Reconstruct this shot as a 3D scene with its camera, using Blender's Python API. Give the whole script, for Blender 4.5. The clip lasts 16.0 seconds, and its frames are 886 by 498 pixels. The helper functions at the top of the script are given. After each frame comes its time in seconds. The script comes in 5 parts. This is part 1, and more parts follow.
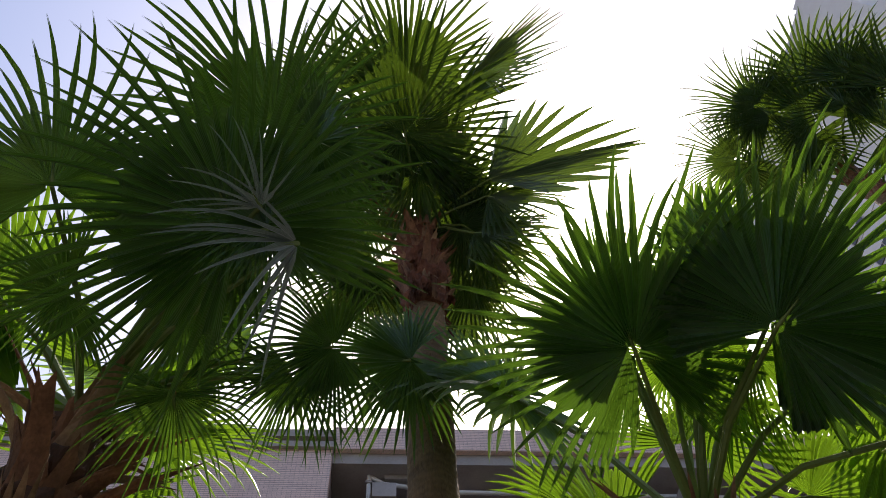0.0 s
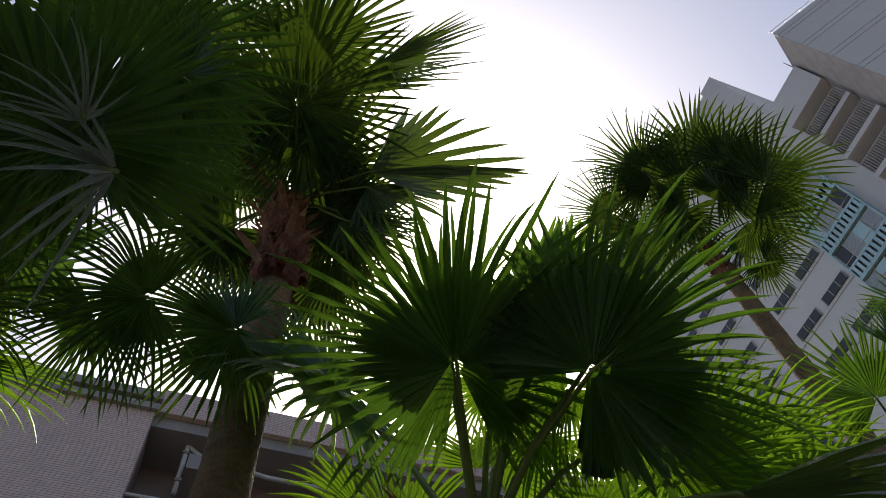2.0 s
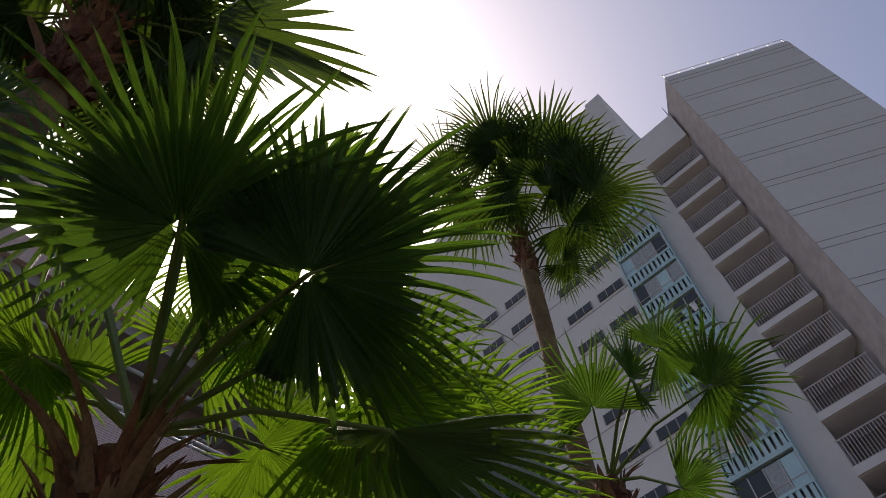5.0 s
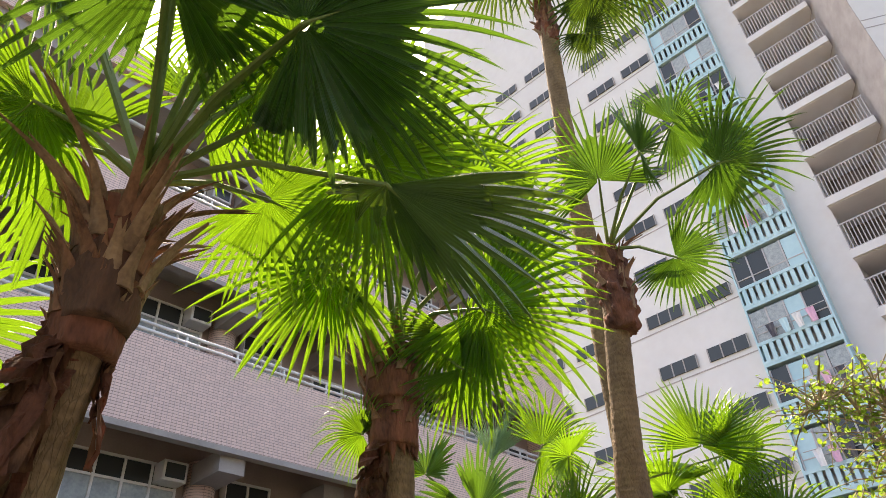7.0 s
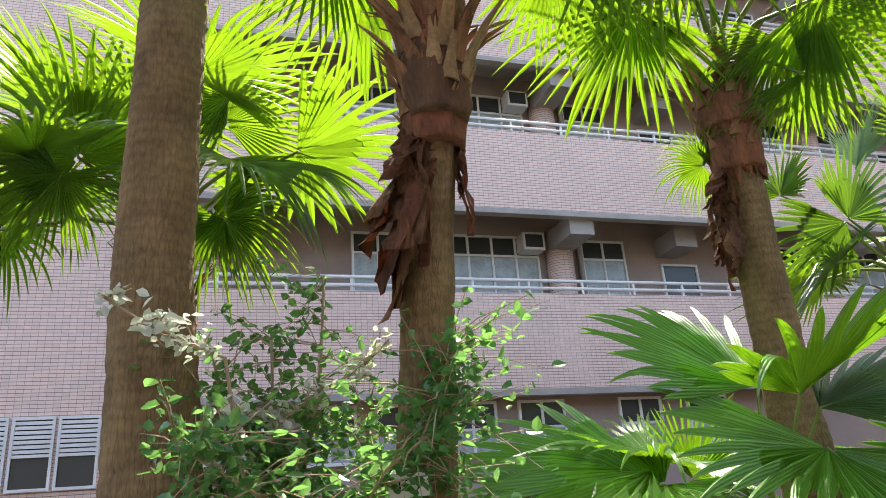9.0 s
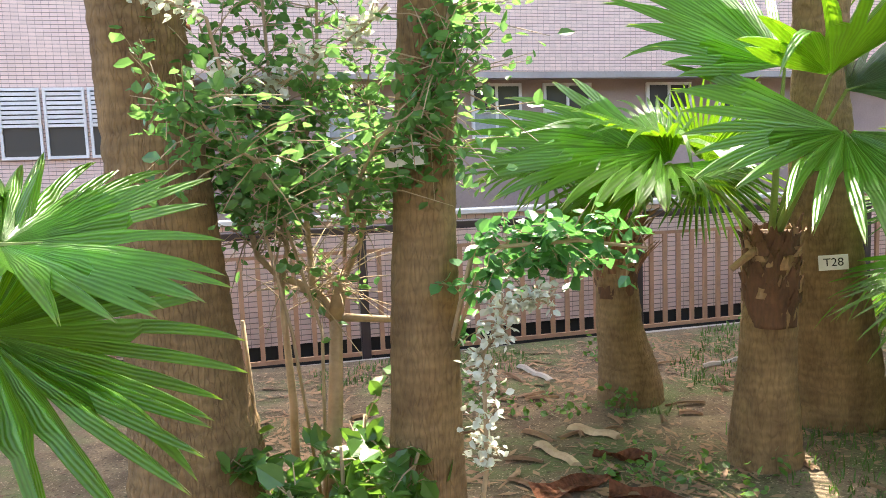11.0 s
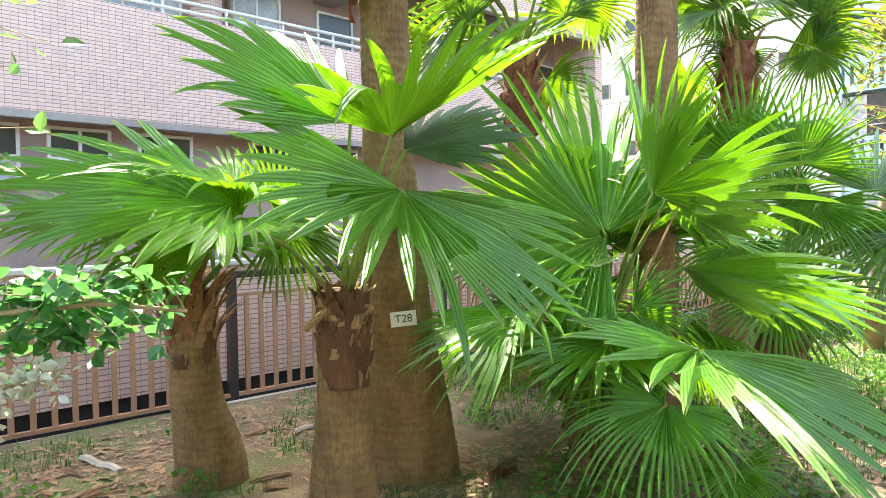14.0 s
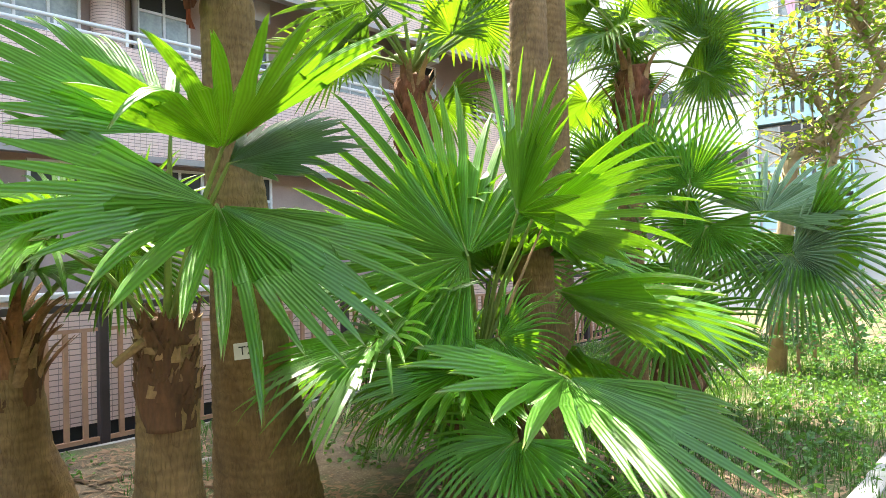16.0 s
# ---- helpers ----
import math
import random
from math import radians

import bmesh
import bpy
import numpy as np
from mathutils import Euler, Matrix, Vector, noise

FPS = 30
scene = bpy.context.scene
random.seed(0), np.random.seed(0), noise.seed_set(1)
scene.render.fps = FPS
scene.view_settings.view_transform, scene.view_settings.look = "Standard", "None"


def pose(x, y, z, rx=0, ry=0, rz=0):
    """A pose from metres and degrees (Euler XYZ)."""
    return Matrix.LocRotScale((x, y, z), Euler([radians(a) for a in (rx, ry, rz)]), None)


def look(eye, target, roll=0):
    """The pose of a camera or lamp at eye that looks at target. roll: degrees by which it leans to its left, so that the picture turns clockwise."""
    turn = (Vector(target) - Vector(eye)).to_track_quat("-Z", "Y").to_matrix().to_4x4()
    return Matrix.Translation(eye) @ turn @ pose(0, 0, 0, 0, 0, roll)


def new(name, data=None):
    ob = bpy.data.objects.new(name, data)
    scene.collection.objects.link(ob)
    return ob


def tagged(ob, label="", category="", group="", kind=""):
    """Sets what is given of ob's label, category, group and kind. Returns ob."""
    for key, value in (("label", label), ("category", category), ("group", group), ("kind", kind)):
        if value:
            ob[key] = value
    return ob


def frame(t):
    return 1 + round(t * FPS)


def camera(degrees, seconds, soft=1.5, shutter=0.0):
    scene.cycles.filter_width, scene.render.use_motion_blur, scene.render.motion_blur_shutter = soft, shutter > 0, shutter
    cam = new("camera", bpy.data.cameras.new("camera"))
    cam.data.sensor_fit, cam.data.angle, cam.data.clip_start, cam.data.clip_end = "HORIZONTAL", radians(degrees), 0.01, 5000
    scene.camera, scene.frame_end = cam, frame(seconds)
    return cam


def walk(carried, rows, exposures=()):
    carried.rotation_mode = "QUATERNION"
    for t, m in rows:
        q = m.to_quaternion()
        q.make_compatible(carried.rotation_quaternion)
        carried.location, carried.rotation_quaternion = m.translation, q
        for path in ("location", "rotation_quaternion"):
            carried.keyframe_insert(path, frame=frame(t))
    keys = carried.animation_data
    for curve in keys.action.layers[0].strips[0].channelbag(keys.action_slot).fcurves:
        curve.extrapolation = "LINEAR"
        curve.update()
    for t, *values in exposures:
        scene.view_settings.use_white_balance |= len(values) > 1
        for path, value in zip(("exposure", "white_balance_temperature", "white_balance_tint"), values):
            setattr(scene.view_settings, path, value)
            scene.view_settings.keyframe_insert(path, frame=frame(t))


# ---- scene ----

cam = camera(64.0, 16.0, soft=0.85)
PATH = [
    (0.0, 0.000, 0.000, 1.580, 153.53, 3.33, -4.06),
    (0.5, 0.040, 0.021, 1.601, 152.77, 3.76, -6.72),
    (1.0, 0.092, 0.044, 1.619, 152.16, 4.16, -10.60),
    (1.5, 0.128, 0.047, 1.632, 151.88, 4.96, -14.78),
    (2.0, 0.173, 0.054, 1.649, 152.32, 5.57, -20.27),
    (2.5, 0.211, 0.055, 1.662, 151.97, 6.06, -25.03),
    (3.0, 0.270, 0.061, 1.691, 150.80, 6.69, -29.82),
    (3.2, 0.298, 0.071, 1.720, 150.21, 6.97, -33.08),
    (5.3, 0.594, 0.003, 1.676, 142.44, 4.39, -46.16),
    (5.5, 0.608, -0.015, 1.686, 140.68, 3.72, -47.55),
    (6.0, 0.642, -0.010, 1.673, 136.45, 4.41, -50.54),
    (6.5, 0.628, 0.001, 1.650, 131.25, 3.06, -47.76),
    (7.0, 0.643, 0.024, 1.654, 126.43, 3.17, -45.15),
    (7.5, 0.636, -0.013, 1.602, 122.33, 3.01, -39.45),
    (8.0, 0.634, -0.030, 1.573, 118.98, 3.09, -31.63),
    (8.5, 0.612, -0.025, 1.562, 114.24, 3.67, -23.07),
    (9.0, 0.587, -0.008, 1.551, 109.38, 3.88, -16.31),
    (9.2, 0.577, -0.001, 1.546, 107.00, 3.33, -14.81),
    (11.3, 0.744, 0.080, 1.508, 82.99, 2.32, -14.33),
    (11.5, 0.750, 0.084, 1.503, 82.59, 2.30, -17.08),
    (12.0, 0.801, 0.116, 1.470, 82.19, 2.16, -26.00),
    (12.5, 0.853, 0.133, 1.465, 84.39, 1.23, -32.46),
    (13.0, 0.925, 0.157, 1.475, 85.87, 1.06, -36.30),
    (13.5, 1.012, 0.219, 1.481, 86.44, 0.92, -40.60),
    (14.0, 1.103, 0.273, 1.469, 88.46, 0.96, -44.02),
    (14.5, 1.185, 0.265, 1.493, 88.98, 2.25, -46.16),
    (15.0, 1.337, 0.259, 1.477, 91.52, 0.70, -47.43),
    (15.5, 1.485, 0.225, 1.465, 91.35, 1.25, -48.97),
    (16.0, 1.602, 0.145, 1.417, 90.82, 1.48, -48.73),
]
EXPOSURES = [
    (0.0, 0.65, 6500, 17), (1.5, 0.4, 6500, 17), (2.2, -0.25, 6400, 9), (3.0, -0.7, 6150, 5), (4.3, -0.5, 6300, 12), (5.3, 0.1, 6700, 20), (5.7, 0.8, 6700, 20),
    (6.5, 1.65, 7150, 16), (8.0, 2.0, 7900, 14), (9.0, 2.25, 6950, 10), (11.5, 3.1, 7150, 11), (12.5, 3.22, 7150, 9), (14.2, 3.2, 7100, 4), (14.5, 3.35, 6450, 4), (15.0, 2.95, 7050, 1), (16.0, 2.95, 7100, 1),
]
walk(cam, [(t, pose(x, y, z, a, b, c)) for t, x, y, z, a, b, c in PATH], EXPOSURES)

# ---- light ----
SUN = Vector((0.215, 0.468, 0.857)).normalized()
world = bpy.data.worlds.new("world")
scene.world = world
world.use_nodes = True
wn = world.node_tree
sky = wn.nodes.new("ShaderNodeTexSky")
sky.sky_type = "NISHITA"
sky.sun_disc = False
sky.sun_elevation = math.asin(SUN.z)
sky.sun_rotation = math.atan2(SUN.x, SUN.y)
sky.air_density, sky.dust_density, sky.ozone_density = 1.0, 3.4, 1.0
wn.links.new(sky.outputs[0], wn.nodes["Background"].inputs[0])
wn.nodes["Background"].inputs[1].default_value = 0.15
sun = new("sun", bpy.data.lights.new("sun", "SUN"))
sun.data.energy, sun.data.angle, sun.data.color = 2.8, radians(0.55), (1.0, 0.95, 0.86)
sun.matrix_world = look(SUN * 50, (0, 0, 0))


# ---- materials ----
def mat(name, colour, rough=0.7, metal=0.0, second=None, scale=6.0, fine=60.0, bump=0.0, spec=0.5, stretch=(1, 1, 1), vary=0.0):
    """Noise-mixed principled material with two scales of variation."""
    m = bpy.data.materials.new(name)
    m.use_nodes = True
    n, l = m.node_tree.nodes, m.node_tree.links
    p = n["Principled BSDF"]
    p.inputs["Roughness"].default_value, p.inputs["Metallic"].default_value = rough, metal
    p.inputs["Specular IOR Level"].default_value = spec
    tc, mp = n.new("ShaderNodeTexCoord"), n.new("ShaderNodeMapping")
    mp.inputs["Scale"].default_value = stretch
    l.new(tc.outputs["Object"], mp.inputs[0])
    a, b = n.new("ShaderNodeTexNoise"), n.new("ShaderNodeTexNoise")
    a.inputs["Scale"].default_value, b.inputs["Scale"].default_value = scale, fine
    a.inputs["Detail"].default_value = 5
    l.new(mp.outputs[0], a.inputs["Vector"]), l.new(mp.outputs[0], b.inputs["Vector"])
    add = n.new("ShaderNodeMath")
    add.operation = "MULTIPLY_ADD"
    l.new(b.outputs["Fac"], add.inputs[0])
    add.inputs[1].default_value = 0.4
    l.new(a.outputs["Fac"], add.inputs[2])
    ramp = n.new("ShaderNodeValToRGB")
    ramp.color_ramp.elements[0].position, ramp.color_ramp.elements[1].position = 0.45, 0.95
    second = second or tuple(c * 0.7 for c in colour)
    ramp.color_ramp.elements[0].color, ramp.color_ramp.elements[1].color = (*second, 1), (*colour, 1)
    l.new(add.outputs[0], ramp.inputs[0])
    out = ramp.outputs[0]
    if vary:
        oi, hsv, mr = n.new("ShaderNodeObjectInfo"), n.new("ShaderNodeHueSaturation"), n.new("ShaderNodeMapRange")
        mr.inputs["To Min"].default_value, mr.inputs["To Max"].default_value = 1 - vary, 1 + vary
        l.new(oi.outputs["Random"], mr.inputs["Value"])
        l.new(mr.outputs[0], hsv.inputs["Value"]), l.new(out, hsv.inputs["Color"])
        out = hsv.outputs[0]
    l.new(out, p.inputs["Base Color"])
    if bump:
        bp = n.new("ShaderNodeBump")
        bp.inputs["Strength"].default_value, bp.inputs["Distance"].default_value = bump, 0.02
        l.new(add.outputs[0], bp.inputs["Height"]), l.new(bp.outputs[0], p.inputs["Normal"])
    return m


def leaf_mat(name, top, through_light, amount=0.5, rough=0.34):
    """Green leaf that lets light through."""
    m = mat(name, top, rough, second=tuple(c * 0.6 for c in top), scale=3.0, fine=40.0, vary=0.25, spec=0.45)
    n, l = m.node_tree.nodes, m.node_tree.links
    p, o = n["Principled BSDF"], n["Material Output"]
    at, mr, dry = n.new("ShaderNodeAttribute"), n.new("ShaderNodeMapRange"), n.new("ShaderNodeMix")
    at.attribute_name = "along"
    mr.inputs["From Min"].default_value, mr.inputs["From Max"].default_value, mr.inputs["To Max"].default_value = 0.86, 1.02, 0.75
    dry.data_type = "RGBA"
    dry.inputs[7].default_value = (0.30, 0.23, 0.10, 1)
    l.new(at.outputs["Fac"], mr.inputs["Value"]), l.new(mr.outputs[0], dry.inputs[0])
    ra, rr, rm = n.new("ShaderNodeAttribute"), n.new("ShaderNodeMapRange"), n.new("ShaderNodeMix")
    ra.attribute_name, rm.data_type = "rib", "RGBA"
    rr.inputs["From Min"].default_value, rr.inputs["To Max"].default_value = 0.72, 0.7
    rm.inputs[7].default_value = (*(min(0.5, c * 1.9 + 0.02) for c in top), 1)
    l.new(ra.outputs["Fac"], rr.inputs["Value"]), l.new(rr.outputs[0], rm.inputs[0])
    vein, vm, vc = n.new("ShaderNodeMath"), n.new("ShaderNodeMapRange"), n.new("ShaderNodeMix")
    vein.operation = "SINE"
    wide = n.new("ShaderNodeMath")
    wide.operation = "MULTIPLY"
    wide.inputs[1].default_value = 26.0
    l.new(ra.outputs["Fac"], wide.inputs[0]), l.new(wide.outputs[0], vein.inputs[0]), l.new(vein.outputs[0], vm.inputs["Value"])
    vm.inputs["From Min"].default_value, vm.inputs["To Min"].default_value, vm.inputs["To Max"].default_value = -1.0, 0.68, 1.12
    vc.data_type, vc.blend_type, vc.clamp_result = "RGBA", "MULTIPLY", False
    vc.inputs[0].default_value = 1.0
    l.new(p.inputs["Base Color"].links[0].from_socket, vc.inputs[6]), l.new(vm.outputs[0], vc.inputs[7])
    bp = n.new("ShaderNodeBump")
    bp.inputs["Strength"].default_value, bp.inputs["Distance"].default_value = 0.35, 0.003
    l.new(vein.outputs[0], bp.inputs["Height"]), l.new(bp.outputs[0], p.inputs["Normal"])
    l.new(vc.outputs[2], rm.inputs[6]), l.new(rm.outputs[2], dry.inputs[6]), l.new(dry.outputs[2], p.inputs["Base Color"])
    t, mix = n.new("ShaderNodeBsdfTranslucent"), n.new("ShaderNodeMixShader")
    p.inputs["Coat Weight"].default_value, p.inputs["Coat Roughness"].default_value = 0.22, 0.14
    t.inputs[0].default_value = (*through_light, 1)
    mix.inputs[0].default_value = amount
    l.new(p.outputs[0], mix.inputs[1]), l.new(t.outputs[0], mix.inputs[2]), l.new(mix.outputs[0], o.inputs[0])
    return m


def tile_mat(name, tile, joint, w, h, rough=0.45, plane="x"):
    """Small wall tiles in courses, with recessed joints."""
    m = bpy.data.materials.new(name)
    m.use_nodes = True
    n, l = m.node_tree.nodes, m.node_tree.links
    p = n["Principled BSDF"]
    p.inputs["Roughness"].default_value = rough
    tc, sp, cb = n.new("ShaderNodeTexCoord"), n.new("ShaderNodeSeparateXYZ"), n.new("ShaderNodeCombineXYZ")
    l.new(tc.outputs["Object"], sp.inputs[0])
    su = n.new("ShaderNodeMath")
    su.operation = "ADD"
    l.new(sp.outputs[0], su.inputs[0]), l.new(sp.outputs[1], su.inputs[1])
    fine = n.new("ShaderNodeMath")
    fine.operation = "MULTIPLY"
    fine.inputs[1].default_value = 2.2
    l.new(su.outputs[0], fine.inputs[0])
    l.new(fine.outputs[0], cb.inputs[0]), l.new(sp.outputs[2], cb.inputs[1])
    br = n.new("ShaderNodeTexBrick")
    br.offset = 0.0
    br.inputs["Scale"].default_value = 1.0
    br.inputs["Brick Width"].default_value, br.inputs["Row Height"].default_value = w * 2.2, h
    br.inputs["Mortar Size"].default_value, br.inputs["Mortar Smooth"].default_value = 0.0048, 0.2
    br.inputs["Color1"].default_value = (*tile, 1)
    br.inputs["Color2"].default_value = (*[c * 0.88 for c in tile], 1)
    br.inputs["Mortar"].default_value = (*joint, 1)
    l.new(cb.outputs[0], br.inputs["Vector"])
    nz, mx = n.new("ShaderNodeTexNoise"), n.new("ShaderNodeMix")
    nz.inputs["Scale"].default_value, nz.inputs["Detail"].default_value = 0.9, 6
    mx.data_type, mx.blend_type = "RGBA", "MULTIPLY"
    mx.inputs[0].default_value = 0.22
    l.new(tc.outputs["Object"], nz.inputs["Vector"])
    l.new(br.outputs["Color"], mx.inputs[6]), l.new(nz.outputs["Color"], mx.inputs[7])
    sat = n.new("ShaderNodeRGBToBW")
    l.new(nz.outputs["Color"], sat.inputs[0]), l.new(sat.outputs[0], mx.inputs[7])
    l.new(mx.outputs[2], p.inputs["Base Color"])
    bp = n.new("ShaderNodeBump")
    bp.inputs["Strength"].default_value, bp.inputs["Distance"].default_value, bp.invert = 0.5, 0.004, True
    l.new(br.outputs["Fac"], bp.inputs["Height"]), l.new(bp.outputs[0], p.inputs["Normal"])
    return m


M_LEAF = leaf_mat("leaf_green", (0.048, 0.115, 0.036), (0.35, 0.63, 0.02), 0.34, 0.32)
# Fresh green of low palms, made lighter to stand in for stronger light.
M_LEAF_FRESH_LIT = leaf_mat("leaf_fresh_lit", (0.095, 0.27, 0.028), (0.30, 0.60, 0.02), 0.27, 0.3)
# Darker, more opaque copy of M_LEAF that puts shade into the colour.
M_LEAF_DARK = leaf_mat("leaf_dark", (0.04, 0.09, 0.032), (0.32, 0.52, 0.03), 0.13)
# Leaf with less glow, darkened in colour for crowns that others shade.
M_LEAF_SHADED = leaf_mat("leaf_shaded", (0.045, 0.11, 0.036), (0.26, 0.52, 0.03), 0.2)
M_LEAF_YOUNG = leaf_mat("leaf_young", (0.09, 0.22, 0.05), (0.22, 0.45, 0.05), 0.33)
M_TREE = leaf_mat("tree_leaf", (0.16, 0.30, 0.05), (0.42, 0.6, 0.05), 0.42)
M_VINE = leaf_mat("vine_leaf", (0.085, 0.28, 0.1), (0.16, 0.46, 0.1), 0.36, 0.3)
# Pale leaf colour that paints in the sky reflected on the strands.
M_SKY_SHEEN = leaf_mat("leaf_sky_sheen", (0.42, 0.50, 0.42), (0.3, 0.4, 0.25), 0.15, 0.3)
# Grey-green that paints in the glancing sun's sheen on these leaves.
M_SHEEN = leaf_mat("leaf_sheen", (0.20, 0.33, 0.17), (0.3, 0.5, 0.15), 0.2, 0.25)
M_BUSH = leaf_mat("bush_leaf", (0.095, 0.27, 0.09), (0.26, 0.55, 0.13), 0.38, 0.25)
# Near-white leaf colour stands in for full sun on the shoots.
M_SUNLIT_LEAF = leaf_mat("sunlit_leaf", (0.85, 0.87, 0.78), (0.75, 0.82, 0.62), 0.3, 0.3)
M_PETIOLE = mat("petiole", (0.20, 0.27, 0.06), 0.62, second=(0.11, 0.16, 0.03), scale=4)
M_TRUNK = mat("palm_trunk", (0.33, 0.215, 0.10), 0.9, second=(0.15, 0.09, 0.04), scale=7, fine=55, bump=0.9, stretch=(1, 1, 0.6))


def ringed(m):
    """Leaf-scar rings and upright cracks over a bark material."""
    n, l = m.node_tree.nodes, m.node_tree.links
    p = n["Principled BSDF"]
    tc = n.new("ShaderNodeTexCoord")
    w, mp, cr = n.new("ShaderNodeTexWave"), n.new("ShaderNodeMapping"), n.new("ShaderNodeTexVoronoi")
    w.bands_direction = "Z"
    w.inputs["Scale"].default_value, w.inputs["Distortion"].default_value, w.inputs["Detail"].default_value, w.inputs["Detail Scale"].default_value = 6.0, 5.0, 3.0, 2.0
    mp.inputs["Scale"].default_value = (52, 52, 8)
    cr.feature = "DISTANCE_TO_EDGE"
    cr.inputs["Scale"].default_value = 1.0
    l.new(tc.outputs["Object"], w.inputs["Vector"]), l.new(tc.outputs["Object"], mp.inputs[0]), l.new(mp.outputs[0], cr.inputs["Vector"])
    edge = n.new("ShaderNodeMapRange")
    edge.inputs["From Max"].default_value = 0.09
    edge.inputs["To Min"].default_value = 0.76
    l.new(cr.outputs["Distance"], edge.inputs["Value"])
    ring = n.new("ShaderNodeMapRange")
    ring.inputs["To Min"].default_value = 0.82
    l.new(w.outputs["Fac"], ring.inputs["Value"])
    mul = n.new("ShaderNodeMath")
    mul.operation = "MULTIPLY"
    l.new(edge.outputs[0], mul.inputs[0]), l.new(ring.outputs[0], mul.inputs[1])
    mix = n.new("ShaderNodeMix")
    mix.data_type, mix.blend_type = "RGBA", "MULTIPLY"
    mix.inputs[0].default_value = 0.85
    src = p.inputs["Base Color"].links[0].from_socket
    l.new(src, mix.inputs[6]), l.new(mul.outputs[0], mix.inputs[7]), l.new(mix.outputs[2], p.inputs["Base Color"])
    b2 = n.new("ShaderNodeBump")
    b2.inputs["Strength"].default_value, b2.inputs["Distance"].default_value = 0.9, 0.012
    l.new(mul.outputs[0], b2.inputs["Height"])
    l.new(p.inputs["Normal"].links[0].from_socket, b2.inputs["Normal"])
    l.new(b2.outputs[0], p.inputs["Normal"])
    return m


ringed(M_TRUNK)
M_BOOT = mat("boot_brown", (0.37, 0.18, 0.085), 0.85, second=(0.09, 0.04, 0.02), scale=9, fine=70, bump=0.7, stretch=(1, 1, 0.35))
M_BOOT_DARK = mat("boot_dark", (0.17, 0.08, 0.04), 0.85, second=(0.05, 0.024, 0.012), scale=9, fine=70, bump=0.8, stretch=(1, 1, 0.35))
M_BOOT_CUT = mat("boot_tan", (0.44, 0.28, 0.145), 0.85, second=(0.13, 0.07, 0.035), scale=7, fine=50, bump=0.4)
M_FIBRE = mat("fibre", (0.30, 0.115, 0.06), 0.95, second=(0.07, 0.026, 0.014), scale=9, fine=70, bump=1.0, stretch=(1, 1, 0.3))
M_TILE = tile_mat("pink_tile", (0.92, 0.67, 0.585), (0.3, 0.2, 0.175), 0.095, 0.052)
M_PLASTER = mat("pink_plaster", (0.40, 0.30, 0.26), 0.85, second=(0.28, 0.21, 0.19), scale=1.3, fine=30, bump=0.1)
M_CONCRETE = mat("concrete", (0.42, 0.38, 0.36), 0.85, second=(0.30, 0.27, 0.25), scale=1.5, fine=25, bump=0.2)
M_WHITE = mat("white_paint", (0.78, 0.77, 0.76), 0.4, second=(0.62, 0.60, 0.58), scale=3, fine=30)
M_FENCE = mat("fence_tan", (0.55, 0.30, 0.19), 0.5, second=(0.36, 0.19, 0.12), scale=4, fine=40)
M_FENCE_DARK = mat("fence_dark", (0.06, 0.042, 0.045), 0.3, second=(0.04, 0.03, 0.03), scale=4, fine=40)
M_DARK = mat("shade_and_ink", (0.03, 0.03, 0.032), 0.8)
M_GROUND = mat("soil", (0.23, 0.17, 0.105), 0.95, second=(0.065, 0.046, 0.028), scale=4.5, fine=60, bump=1.0)


def mossy(m):
    """Moss patches and dark crumbs over the soil."""
    n, l = m.node_tree.nodes, m.node_tree.links
    p, tc = n["Principled BSDF"], n.new("ShaderNodeTexCoord")
    src = p.inputs["Base Color"].links[0].from_socket
    for scale, lo, hi, col in ((1.3, 0.47, 0.58, (0.075, 0.11, 0.032)), (3.4, 0.52, 0.62, (0.12, 0.085, 0.05)), (17.0, 0.60, 0.68, (0.13, 0.075, 0.05)), (34.0, 0.60, 0.66, (0.045, 0.03, 0.018)), (75.0, 0.62, 0.68, (0.46, 0.36, 0.24))):
        nz, mr, mx = n.new("ShaderNodeTexNoise"), n.new("ShaderNodeMapRange"), n.new("ShaderNodeMix")
        nz.inputs["Scale"].default_value, nz.inputs["Detail"].default_value = scale, 6
        mr.inputs["From Min"].default_value, mr.inputs["From Max"].default_value, mr.inputs["To Max"].default_value = lo, hi, 0.8
        mx.data_type = "RGBA"
        mx.inputs[7].default_value = (*col, 1)
        l.new(tc.outputs["Object"], nz.inputs["Vector"]), l.new(nz.outputs["Fac"], mr.inputs["Value"]), l.new(mr.outputs[0], mx.inputs[0]), l.new(src, mx.inputs[6])
        src = mx.outputs[2]
    l.new(src, p.inputs["Base Color"])


mossy(M_GROUND)
M_OPPOSITE = mat("dull_wall", (0.20, 0.17, 0.14), 0.9, second=(0.13, 0.11, 0.09), scale=0.6, fine=12)
M_KERB = mat("kerb", (0.5, 0.48, 0.45), 0.9, second=(0.33, 0.31, 0.29), scale=3, fine=40, bump=0.3)
M_PATH_DARK = mat("path_dark", (0.10, 0.095, 0.09), 0.9, second=(0.055, 0.053, 0.05), scale=3, fine=90, bump=0.4)
M_TOWER = mat("tower_wall", (0.72, 0.70, 0.68), 0.8, second=(0.63, 0.60, 0.58), scale=0.12, fine=2.0)
M_CORRIDOR_SHADE = mat("corridor_shade", (0.20, 0.165, 0.15), 0.85, second=(0.13, 0.105, 0.1), scale=0.5, fine=6)
